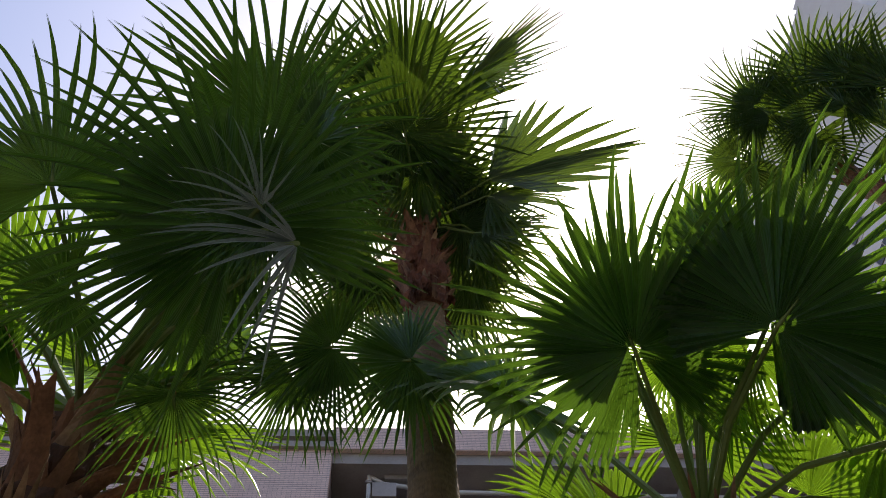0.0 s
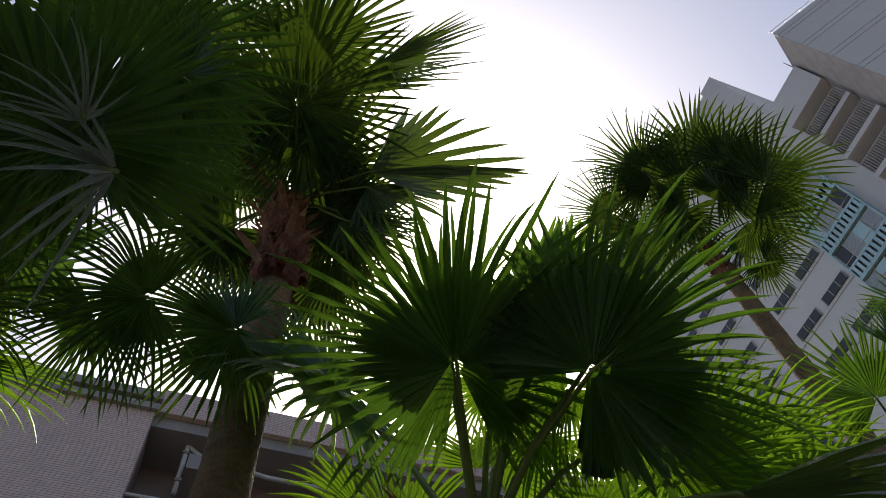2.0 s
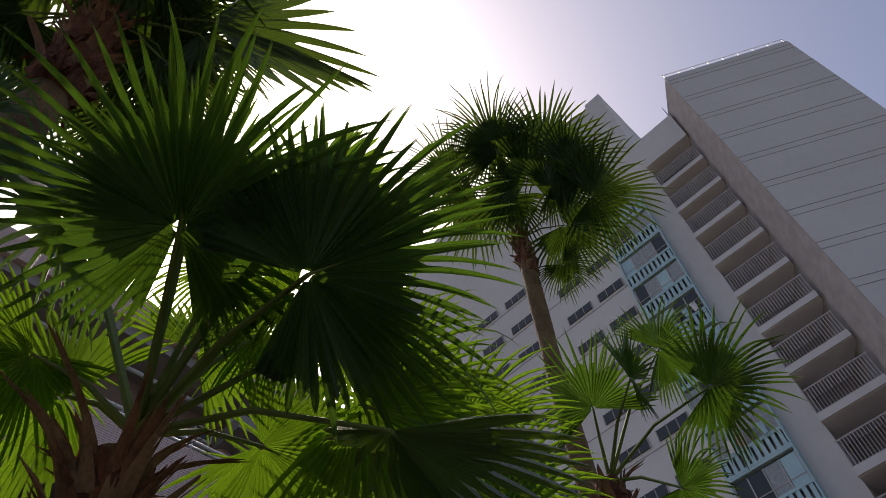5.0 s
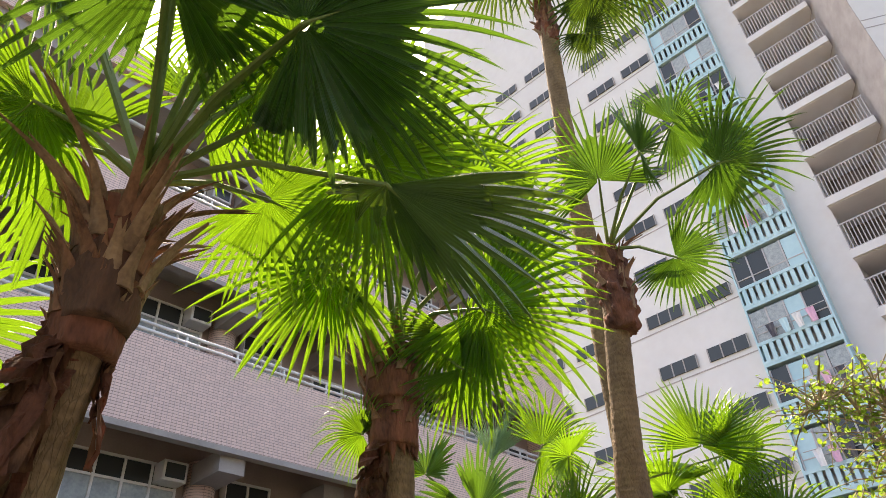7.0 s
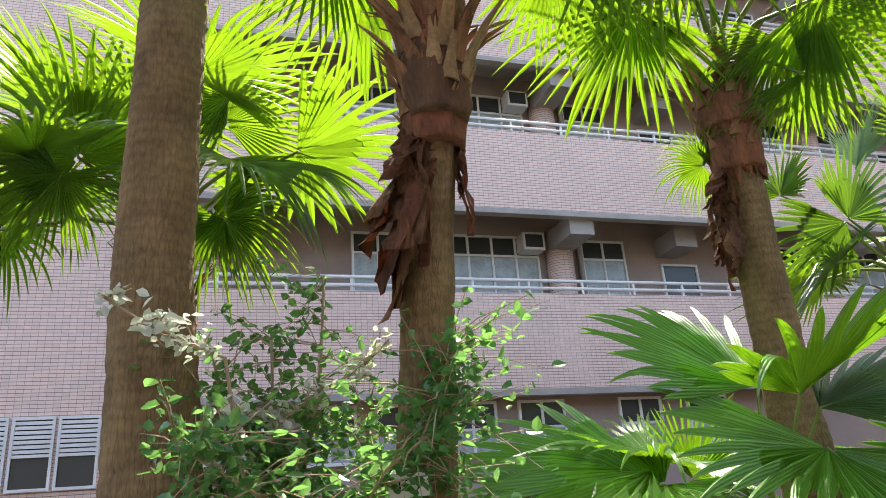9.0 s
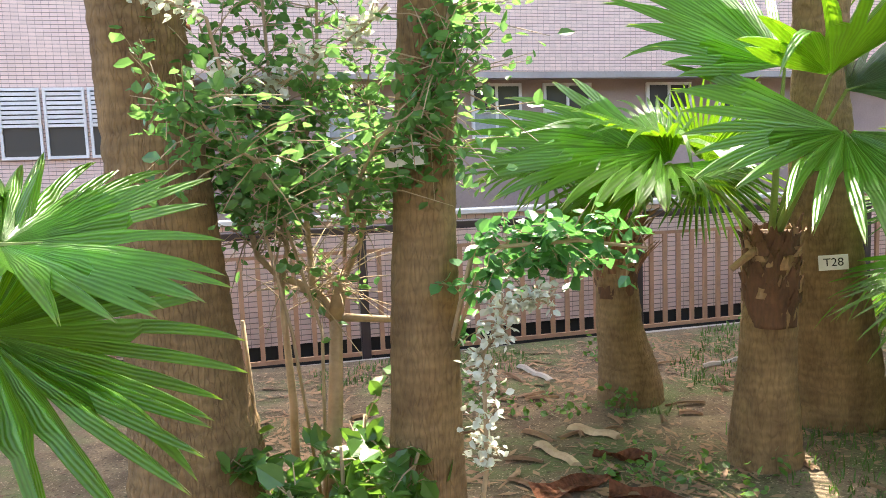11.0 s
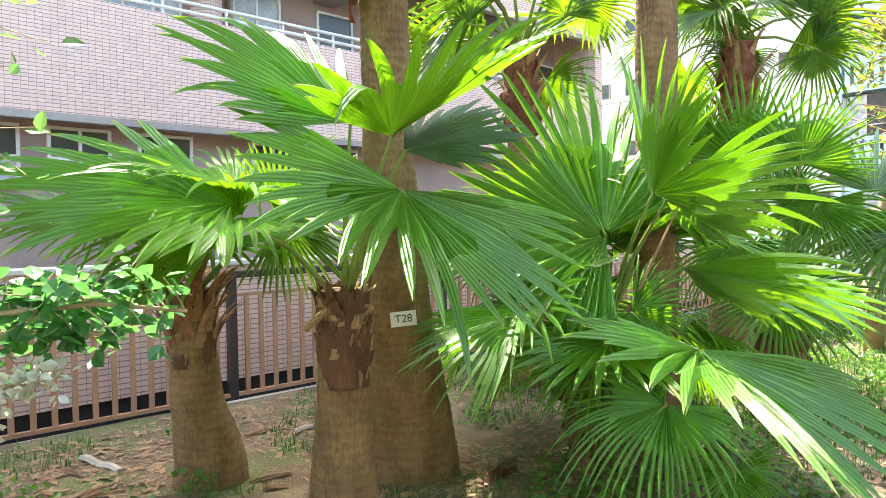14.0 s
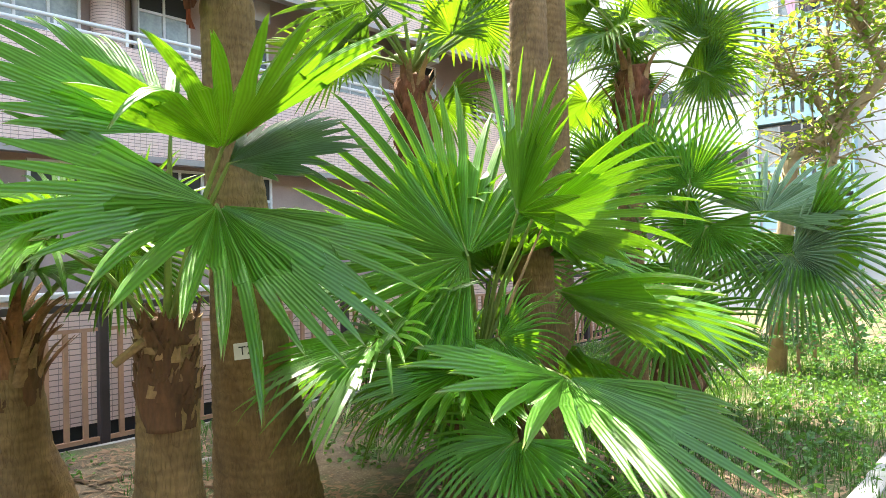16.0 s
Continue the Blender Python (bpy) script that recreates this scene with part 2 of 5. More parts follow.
M_RAIL_GREY = mat("rail_grey", (0.50, 0.47, 0.46), 0.5, second=(0.40, 0.37, 0.36), scale=1, fine=10)
M_TOWER_BLUE = mat("tower_blue", (0.47, 0.66, 0.69), 0.6, second=(0.36, 0.55, 0.60), scale=0.5, fine=5)
M_PINK = mat("pink_cloth", (0.72, 0.42, 0.55), 0.9, second=(0.6, 0.33, 0.45), scale=1.5, fine=9)
M_GRASS = leaf_mat("grass", (0.06, 0.145, 0.03), (0.14, 0.3, 0.03), 0.28, 0.5)
M_LITTER = mat("litter", (0.36, 0.23, 0.14), 0.9, second=(0.2, 0.12, 0.07), scale=9, fine=60, vary=0.3)


def glass_mat():
    m = bpy.data.materials.new("window_glass")
    m.use_nodes = True
    p = m.node_tree.nodes["Principled BSDF"]
    p.inputs["Base Color"].default_value = (0.05, 0.055, 0.055, 1)
    p.inputs["Roughness"].default_value = 0.18
    p.inputs["Specular IOR Level"].default_value = 0.4
    return m


M_GLASS = glass_mat()
# Paler colour for the lower panes and some tower curtains.
M_WINDOW_PALE = mat("window_pale", (0.42, 0.45, 0.44), 0.25, second=(0.25, 0.28, 0.28), scale=5, fine=20)


# ---- building blocks ----
def mesh_of(bm, name, material, smooth=False):
    me = bpy.data.meshes.new(name)
    bmesh.ops.recalc_face_normals(bm, faces=bm.faces)
    bm.to_mesh(me)
    bm.free()
    me.materials.append(material)
    if smooth:
        me.shade_smooth()
    return me


def part(name, bm, material, parent=None, label="", smooth=False):
    ob = new(name, mesh_of(bm, name, material, smooth) if isinstance(bm, bmesh.types.BMesh) else bm)
    ob.parent = parent
    return tagged(ob, label)


def thing(name, label, category, place=(0, 0, 0), group="", kind=""):
    ob = new(name)
    ob.location = place
    ob.empty_display_size = 0.1
    return tagged(ob, label, category, group, kind)


def box(bm, x0, x1, y0, y1, z0, z1, bevel=0.0):
    r = bmesh.ops.create_cube(bm, size=1.0, matrix=Matrix.LocRotScale(((x0 + x1) / 2, (y0 + y1) / 2, (z0 + z1) / 2), None, (x1 - x0, y1 - y0, z1 - z0)))
    if bevel:
        edges = {e for v in r["verts"] for e in v.link_edges}
        bmesh.ops.bevel(bm, geom=list(edges), offset=bevel, segments=1, affect="EDGES")
    return bm


def boxes(*specs, bevel=0.0):
    bm = bmesh.new()
    for s in specs:
        box(bm, *s, bevel=bevel)
    return bm


def tube(bm, points, radii, sides=8, closed=True):
    """A round rod along points."""
    rings = []
    pts = [Vector(p) for p in points]
    up = Vector((0.31, 0.17, 0.93)).normalized()
    for i, p in enumerate(pts):
        d = (pts[min(i + 1, len(pts) - 1)] - pts[max(i - 1, 0)]).normalized()
        s = d.cross(up)
        s = (d.cross(Vector((1, 0, 0))) if s.length < 0.1 else s).normalized()
        q = d.cross(s)
        rings.append([bm.verts.new(p + (s * math.cos(a) + q * math.sin(a)) * radii[i]) for a in (2 * math.pi * k / sides for k in range(sides))])
    for a, b in zip(rings, rings[1:]):
        for k in range(sides):
            bm.faces.new((a[k], a[(k + 1) % sides], b[(k + 1) % sides], b[k]))
    if closed:
        bm.faces.new(rings[0][::-1]), bm.faces.new(rings[-1])
    return bm


# ---- palms ----
FAN_KINDS = dict(
    stiff=dict(segs=38, span=230, join=0.48, sag=0.05, bend=0.3, vee=0.3, plump=0.7),
    open=dict(segs=44, span=265, join=0.42, sag=0.12, bend=0.9, vee=0.25, plump=0.76),
    hang=dict(segs=44, span=270, join=0.36, sag=0.25, bend=2.2, vee=0.1, ragged=0.18, plump=0.72),
    ragged=dict(segs=54, span=270, join=0.36, sag=0.1, bend=1.2, vee=0.2, ragged=0.18, plump=0.66),
    near=dict(segs=46, span=290, join=0.42, sag=0.1, bend=1.0, vee=0.2, ragged=0.15, plump=0.66),
    wide=dict(segs=50, span=285, join=0.46, sag=0.08, bend=0.85, vee=0.15, short=0.7, plump=0.76, ragged=0.15, wavy=1.2),
    strands=dict(segs=11, span=150, join=0.13, sag=0.15, bend=1.1, vee=0.1, ragged=0.25),
    round=dict(segs=52, span=335, join=0.42, sag=0.08, bend=0.95, vee=0.12, short=0.38, plump=0.72, ragged=0.16, wavy=1.2),
    spear=dict(segs=13, span=64, join=0.62, sag=0.02, bend=0.2, vee=0.3),
    disc=dict(segs=56, span=335, join=0.42, sag=0.08, bend=0.95, vee=0.05, short=0.34, plump=0.66, ragged=0.16, wavy=1.2),
    half=dict(segs=26, span=232, join=0.47, sag=0.08, bend=0.55, vee=0.12, short=0.2, plump=1.0),
)
FAN_KINDS["broad"] = dict(join=0.45, sag=0.08, bend=0.7, vee=0.15, short=0.26, plump=0.98, wavy=0.35)
FAN_KINDS["droop"] = dict(join=0.38, sag=0.1, bend=0.9, vee=0.15, short=0.3, pitch=6.0, ragged=0.16, plump=0.66, wavy=0.5)
FAN_KINDS["folded"] = dict(join=0.45, sag=0.08, bend=0.7, vee=0.5, short=0.26, plump=0.98, wavy=0.35)
FAN_KINDS["upright"] = dict(join=0.47, sag=0.05, bend=0.4, vee=0.1, short=0.5, plump=0.98, pitch=7.0, wavy=0.35)
FAN_COUNT = [0]


def fan_mesh(seed, down, join, sag, bend, vee, segs=0, span=0, lo=None, hi=None, pitch=8.2, ragged=0.1, short=0.26, fold=0.8, plump=0.86, wavy=1.0):
    """A fan leaf of radius 1: hub at the origin, middle blade along +x, upper side +z. Folded segments from the angle lo to hi, joined inside
    and free outside, that sag along down; each tapers to a drooping split point."""
    r = random.Random(seed)
    verts, faces, along, rib = [], [], [], []
    lo, hi = (radians(-span / 2), radians(span / 2)) if lo is None else (radians(lo), radians(hi))
    segs = segs or max(6, round((hi - lo) / radians(pitch)))
    half = max(-lo, hi)
    da = (hi - lo) / segs
    p1, p2, p3 = r.uniform(0, 6.3), r.uniform(0, 6.3), r.uniform(0, 6.3)

    def vert(p, u, ridge=0.0):
        verts.append(p[:])
        along.append(u)
        rib.append(ridge)
        return len(verts) - 1

    def line(th, radii, weight, sway=0.0):
        pos, prev, out = Vector((0, 0, 0)), 0.0, []
        for rad in radii:
            free = max(0.0, rad - join)
            a = th + sway * free
            wave = wavy * (0.16 * math.sin(2.6 * th + p1) + 0.09 * math.sin(6.1 * th + p2))
            d0 = Vector((math.cos(a), math.sin(a), vee * abs(math.sin(th)) + wave * min(1.0, rad * 2.2) + 0.05 * rad))
            d = (d0 + down * (sag * rad + weight * free ** 1.4)).normalized()
            pos = pos + d * (rad - prev)
            prev = rad
            s = Vector((-math.sin(a), math.cos(a), 0))
            out.append((pos, s, d.cross(s)))
        return out

    inner = (0.03, min(0.16, join * 0.4), min(0.3, join * 0.7), join)
    edges = []
    for k in range(segs + 1):
        th = lo + k * da + r.uniform(-0.22, 0.22) * da + 0.5 * da * math.sin(5 * (lo + k * da) + p3)
        cut = inner[:3] + (max(min(0.32, join), join * r.choice((0.78, 0.9, 1.0, 1.1, 1.2))),)
        edges.append([vert(q - n * fold * c * da * 0.5, c) for c, (q, s, n) in zip(cut, line(th, cut, bend))])
    for k in range(segs):
        th = lo + (k + 0.5) * da + 0.5 * da * math.sin(5 * (lo + (k + 0.5) * da) + p3)
        length = (1.0 - short * (abs(th) / half) ** 2) * (1 + r.uniform(-ragged, ragged))
        weight = bend * r.uniform(0.5, 1.6) * (3.5 if r.random() < 0.05 else 1.0)
        steps = (0.16, 0.34, 0.52, 0.7, 0.86, 1.0)
        outer = [join + (length - join) * u for u in steps]
        pts = line(th, inner + tuple(outer), weight, r.uniform(-0.3, 0.3))
        mids = [vert(q + n * fold * c * da * 0.5, c, 1.0) for c, (q, s, n) in zip(inner, pts)]
        a, b = edges[k], edges[k + 1]
        for i in range(len(inner) - 1):
            faces += [(a[i], a[i + 1], mids[i + 1], mids[i]), (mids[i], mids[i + 1], b[i + 1], b[i])]
        ra, rm, rb = a[-1], mids[-1], b[-1]
        w0 = join * da * 0.5 * r.uniform(0.9, 1.04)
        for u, f, (q, s, n) in zip(steps, (1.08, 1.04, 0.9, 0.68, 0.38, 0.14), pts[len(inner):]):
            w = w0 * f * plump
            if u < 1.0:
                lift = n * fold * w * 0.7
                na, nm, nb = vert(q - s * w - lift, 0.55 + 0.4 * u), vert(q + lift, 0.5 + 0.4 * u, 1.0 - 0.7 * u), vert(q + s * w - lift, 0.55 + 0.4 * u)
                faces += [(ra, na, nm, rm), (rm, nm, nb, rb)]
                ra, rm, rb = na, nm, nb
            else:
                faces += [(ra, vert(q - s * w, 1.0), rm), (rm, vert(q + s * w * 0.9 - n * w, 1.0), rb)]
    me = bpy.data.meshes.new("leaf")
    me.from_pydata(verts, [], faces)
    me.attributes.new("along", "FLOAT", "POINT").data.foreach_set("value", along)
    me.attributes.new("rib", "FLOAT", "POINT").data.foreach_set("value", rib)
    return me


def fan(palm, crown, hub, axis, normal, radius, kind="open", material=None, width=0.0105, **reach):
    """One leaf: petiole from the crown to the hub, then the blade."""
    hub, axis, normal = Vector(hub), Vector(axis).normalized(), Vector(normal).normalized()
    side = normal.cross(axis).normalized()
    normal = axis.cross(side).normalized()
    FAN_COUNT[0] += 1
    turn = Matrix((axis, side, normal)).transposed()
    me = fan_mesh(FAN_COUNT[0], turn.inverted() @ Vector((0, 0, -1)), **{**FAN_KINDS[kind], **reach})
    me.materials.append(material or M_LEAF)
    leaf = new("leaf", me)
    leaf.parent = palm
    m = Matrix.Translation(hub - palm.location) @ turn.to_4x4() @ Matrix.Diagonal((radius, radius, radius, 1))
    leaf.matrix_basis = m
    inv = m.inverted()
    a, b = Vector(crown) - palm.location, hub - palm.location
    mid = (a + b) / 2 + Vector((0, 0, 0.09 * (b - a).length))
    tip = b + axis * radius * 0.16
    bm = tube(bmesh.new(), [inv @ a, inv @ (a * 0.62 + mid * 0.38), inv @ mid, inv @ (mid * 0.45 + b * 0.55), inv @ b, inv @ tip], [w * width / radius for w in (2.0, 1.6, 1.3, 1.05, 0.8, 0.2)], 6)
    part("petiole", bm, M_PETIOLE, leaf)
    return leaf


def fans(palm, crown, rows, material=None):
    """Leaves whose hub, heading, rise, roll, radius and kind are known."""
    for x, y, z, az, el, roll, radius, kind, *ends in rows:
        reach = dict(zip(("lo", "hi"), ends))
        a, e = radians(az), radians(el)
        ax = Vector((math.cos(a) * math.cos(e), math.sin(a) * math.cos(e), math.sin(e)))
        up = Vector((0, 0, 1))
        b = (up - ax * ax.z).normalized()
        nm = b * math.cos(radians(roll)) + ax.cross(b) * math.sin(radians(roll))
        fan(palm, crown, (x, y, z), ax, nm, radius, kind, material, **reach)


def crown_leaves(palm, crown, n, radius, petiole, seed, el=(80, -40), az=(0, 360), kinds=("stiff", "open", "hang"), material=None):
    """A ring of leaves from upright young ones to hanging old ones."""
    r = random.Random(seed)
    for i in range(n):
        u = (i + 0.5) / n
        e = radians(el[0] + (el[1] - el[0]) * u + r.uniform(-8, 8))
        a = radians(az[0] + ((i * 137.5 + r.uniform(-18, 18)) % 360) / 360 * (az[1] - az[0]))
        p = petiole * r.uniform(0.8, 1.2)
        d = Vector((math.cos(a) * math.cos(e), math.sin(a) * math.cos(e), math.sin(e)))
        hub = Vector(crown) + d * p
        e2 = e - radians(r.uniform(20, 45))
        ax = Vector((math.cos(a) * math.cos(e2), math.sin(a) * math.cos(e2), math.sin(e2)))
        nm = Vector((-math.cos(a) * math.sin(e2), -math.sin(a) * math.sin(e2), math.cos(e2))) + Vector((r.uniform(-0.3, 0.3), r.uniform(-0.3, 0.3), 0))
        k = kinds[min(int(u * len(kinds)), len(kinds) - 1)]
        fan(palm, crown, hub, ax, nm, radius * r.uniform(0.85, 1.12), k, material)


def palm_trunk(palm, points, radii, seed, sides=28, cracks=True):
    """A ringed, slightly uneven trunk through points."""
    r = random.Random(seed)
    pts = [Vector(p) - palm.location for p in points]
    dense, rad = [], []
    lengths = [(b - a).length for a, b in zip(pts, pts[1:])]
    for i, (a, b) in enumerate(zip(pts, pts[1:])):
        n = max(2, int(lengths[i] / 0.03))
        for k in range(n):
            u = k / n
            dense.append(a.lerp(b, u))
            rad.append((radii[i] * (1 - u) + radii[i + 1] * u) * (1 + r.uniform(-0.012, 0.012) + (0.007 if k % 3 else -0.012)))
    dense.append(pts[-1]), rad.append(radii[-1])
    bm = tube(bmesh.new(), dense, rad, sides)
    for v in bm.verts:
        q = v.co
        f = noise.noise(Vector((q.x * 9, q.y * 9, q.z * 1.3 + seed))) * 0.010 + noise.noise(Vector((q.x * 40, q.y * 40, q.z * 4 + seed))) * 0.006
        near = min(dense, key=lambda d: abs(d.z - q.z))
        out = Vector((q.x - near.x, q.y - near.y, 0))
        if out.length > 1e-4:
            v.co += out.normalized() * f
    return part("trunk", bm, M_TRUNK, palm, smooth=True)


def boots(palm, centre, r0, z0, z1, n, seed, length=0.28, out=0.5, tan=0.4, wide=0.034, material=None, core_material=None, lumpy=1.0):
    """Old leaf bases that clasp the trunk below the crown: straps that flare outward to a ragged split end, over a core of brown fibre."""
    r = random.Random(seed)
    cx, cy = centre[0] - palm.location.x, centre[1] - palm.location.y
    k = max(6, int((z1 - z0 + 0.1) / 0.018))
    core = tube(bmesh.new(), [(cx, cy, z0 - 0.1 + (z1 - z0 + 0.1) * i / k) for i in range(k + 1)], [r0 * (1.02 + 0.3 * lumpy * math.sin(math.pi * min(1.0, (i + 1) / k))) for i in range(k + 1)], 40)
    for v in core.verts:
        q = Vector((v.co.x - cx, v.co.y - cy, 0))
        v.co += q * lumpy * (0.4 * noise.noise(Vector((v.co.x * 14, v.co.y * 14, v.co.z * 7 + seed))) + 0.3 * noise.noise(Vector((v.co.x * 45, v.co.y * 45, v.co.z * 14))))
    part("fibre_collar", core, core_material or M_FIBRE, palm, smooth=True)
    up = Vector((0, 0, 1))
    for i in range(n):
        a = i * 2.39996 + r.uniform(-0.25, 0.25)
        u0 = i / n
        z = z0 + (z1 - z0) * u0 - palm.location.z
        d, s = Vector((math.cos(a), math.sin(a), 0)), Vector((-math.sin(a), math.cos(a), 0))
        ln, w, lean = length * r.uniform(0.55, 1.35), wide * r.uniform(0.7, 1.3), out * r.uniform(0.5, 1.5) * (0.6 + 0.6 * u0)
        twist, curl = r.uniform(-0.5, 0.5), r.uniform(0.2, 0.7)
        ends = [r.uniform(0.72, 1.12) for k in range(4)]
        if r.random() < 0.5:
            ends[r.choice((1, 2))] = r.uniform(0.45, 0.7)
        bm = bmesh.new()
        rings = []
        for u, ww in ((0, 1.7), (0.2, 1.35), (0.42, 1.0), (0.68, 0.8), (1.0, 0.66)):
            front, back = [], []
            for k, x in enumerate((-1, -0.35, 0.35, 1)):
                e = u * (1 - u + u * ends[k])
                c = Vector((cx, cy, z)) + d * (r0 * 1.12 + lean * ln * e ** 1.7) + up * ln * e * (1 - 0.12 * lean * e)
                side = (s * math.cos(twist * e) + d * math.sin(twist * e)) * w * ww * x
                cup = -d * curl * w * ww * x * x * 0.8
                t = 0.3 * w * (1 - 0.55 * u)
                front.append(bm.verts.new(c + side + cup + d * t))
                back.append(bm.verts.new(c + side + cup - d * t * 0.4))
            rings.append(front + back[::-1])
        for p, q in zip(rings, rings[1:]):
            for k in range(8):
                bm.faces.new((p[k], p[(k + 1) % 8], q[(k + 1) % 8], q[k]))
        for k in range(3):
            bm.faces.new((rings[-1][k], rings[-1][k + 1], rings[-1][6 - k], rings[-1][7 - k]))
        bm.faces.new(rings[0][::-1])
        part("leaf_base", bm, M_BOOT_CUT if r.random() < tan else (material or M_BOOT), palm)


def flaps(palm, centre, r0, z0, z1, n, seed, length=0.4, az=(0, 360), wide=0.05, stand=1.0):
    """Loose sheets of dead fibre and old bases that hang down against the trunk."""
    r = random.Random(seed)
    cx, cy = centre[0] - palm.location.x, centre[1] - palm.location.y
    for i in range(n):
        a = radians(az[0] + (az[1] - az[0]) * r.random())
        z = z0 + (z1 - z0) * r.random() - palm.location.z
        ln, w, curl, tw = length * r.uniform(0.5, 1.4), wide * r.uniform(0.4, 1.2), wide * r.uniform(0.2, 2.4) * stand, r.uniform(-0.4, 0.4) * stand
        bm = bmesh.new()
        rows = []
        for k in range(9):
            u = k / 8
            rr = r0 * 1.08 + curl * u ** 1.3 + 0.015 * math.sin(u * 9 + seed + i)
            ww = w * (1 - 0.55 * u) * r.uniform(0.8, 1.15)
            row = []
            for j in (-1, -0.3, 0.4, 1):
                aa = a + j * ww / r0 * 0.7 + tw * u
                row.append(Vector((cx + math.cos(aa) * (rr + r.uniform(-0.022, 0.022)), cy + math.sin(aa) * (rr + r.uniform(-0.022, 0.022)), z - ln * u)))
            rows.append(row)
        outer = [[bm.verts.new(p) for p in row] for row in rows]
        for p, q in zip(outer, outer[1:]):
            for j in range(3):
                bm.faces.new((p[j], p[j + 1], q[j + 1], q[j]))
        bmesh.ops.solidify(bm, geom=bm.faces[:], thickness=0.007)
        part("dead_sheath", bm, M_FIBRE if i % 3 else M_BOOT, palm)


def sleeve(palm, points, radii, seed):
    """A brown sleeve of woven fibre wrapped round the trunk, with folds down its length and a torn lower edge."""
    pts = [Vector(p) - palm.location for p in points]
    dense, rad = [], []
    for a, b, ra, rb in zip(pts, pts[1:], radii, radii[1:]):
        n = max(2, int((b - a).length / 0.02))
        for k in range(n):
            dense.append(a.lerp(b, k / n)), rad.append(ra + (rb - ra) * k / n)
    dense.append(pts[-1]), rad.append(radii[-1])
    bm = tube(bmesh.new(), dense, rad, 56)
    foot = dense[0].z
    for v in bm.verts:
        near = min(dense, key=lambda d: abs(d.z - v.co.z))
        q = Vector((v.co.x - near.x, v.co.y - near.y, 0))
        a = math.atan2(q.y, q.x)
        w = Vector((math.cos(a), math.sin(a), 0))
        f = 0.16 * noise.noise(Vector((w.x * 2.2, w.y * 2.2, v.co.z * 1.6 + seed))) + 0.09 * noise.noise(Vector((w.x * 9, w.y * 9, v.co.z * 2.5 + seed))) + 0.07 * noise.noise(Vector((w.x * 18, w.y * 18, v.co.z * 26)))
        v.co += q * f
        if v.co.z < foot + 0.12:
            v.co.z -= 0.16 * noise.noise(Vector((w.x * 5, w.y * 5, seed + 3.0)))
    part("fibre_sleeve", bm, M_FIBRE, palm, smooth=True)


def palm_tree(label, base):
    return thing("palm_tree", label, "palm tree", base, "fan palms in the bed")


# ---- ground ----
def ground_height(x, y):
    h = 0.035 * noise.noise(Vector((x * 0.9, y * 0.9, 0))) + 0.012 * noise.noise(Vector((x * 4, y * 4, 3)))
    if y > 6.0:
        h -= 1.0 * min(1.0, (y - 6.0) / 0.06)
    return h


def ground():
    bm = bmesh.new()
    xs = [-900, -200, -40, -14] + [-8 + 0.16 * i for i in range(150)] + [18, 40, 200, 900]
    ys = [-900, -200, -40, -10] + [-3 + 0.16 * i for i in range(56)] + [5.99, 6.05, 6.3, 7, 9, 11, 14, 40, 200, 900]
    grid = [[bm.verts.new((x, y, ground_height(x, y) if abs(x) < 20 and -4 < y < 14 else (-1.0 if 6 < y < 14 else -0.02))) for x in xs] for y in ys]
    for a, b in zip(grid, grid[1:]):
        for i in range(len(xs) - 1):
            bm.faces.new((a[i], a[i + 1], b[i + 1], b[i]))
    ob = part("ground", bm, M_GROUND, smooth=True)
    return tagged(ob, "bare sandy soil with patches of moss and litter", "ground", kind="structure")


ground()
# Mostly unseen path; its dark colour is chosen to weaken bounced light.
tagged(part("pavement", boxes((-60, 60, -30, 0.96, -0.3, 0.03)), M_PATH_DARK), "dark path beside the bed, coloured to limit bounced light", "pavement", kind="structure")
tagged(part("kerb", boxes((-60, 60, 0.962, 1.09, -0.3, 0.06), bevel=0.015), M_KERB), "pale concrete kerb along the bed", "kerb", kind="structure")


# ---- pink building ----
FX0, FX1, FY, WY = -0.94, 17.0, 10.88, 12.2
LEVELS = [(3.15, 4.80), (6.38, 7.98), (9.58, 11.18)]


def window(name, x0, x1, z0, z1, y, cols, rows, high=0.72, grille=False, label="white-framed window with dark panes"):
    w = thing(name, label, "window", (x0, y, z0), "balcony windows", "structure")
    fw, d = 0.045, 0.06
    W, H = x1 - x0, z1 - z0
    part("window_frame", boxes((0, W, -d, 0, 0, fw), (0, W, -d, 0, H - fw, H), (0, fw, -d, 0, fw, H - fw), (W - fw, W, -d, 0, fw, H - fw)), M_WHITE, w)
    for i in range(1, cols):
        part("mullion", boxes((W * i / cols - fw / 2, W * i / cols + fw / 2, -d + 0.004, -0.004, fw, H - fw)), M_WHITE, w)
    for j in range(1, rows):
        part("transom", boxes((fw, W - fw, -d + 0.008, -0.008, H * high - fw / 2, H * high + fw / 2)), M_WHITE, w)
    for i in range(cols):
        for j in range(rows):
            part("pane", boxes((W * i / cols + 0.02, W * (i + 1) / cols - 0.02, -0.03, -0.024, (H * high if j else 0) + 0.02, (H if j or rows == 1 else H * high) - 0.02)), M_WINDOW_PALE if rows > 1 and j == 0 else M_GLASS, w)
    if grille:
        for j in range(1, 4):
            part("grille_bar", boxes((0.03, W - 0.03, 0.02, 0.03, H * j / 4 - 0.008, H * j / 4 + 0.008)), M_FENCE_DARK, w)
    return w


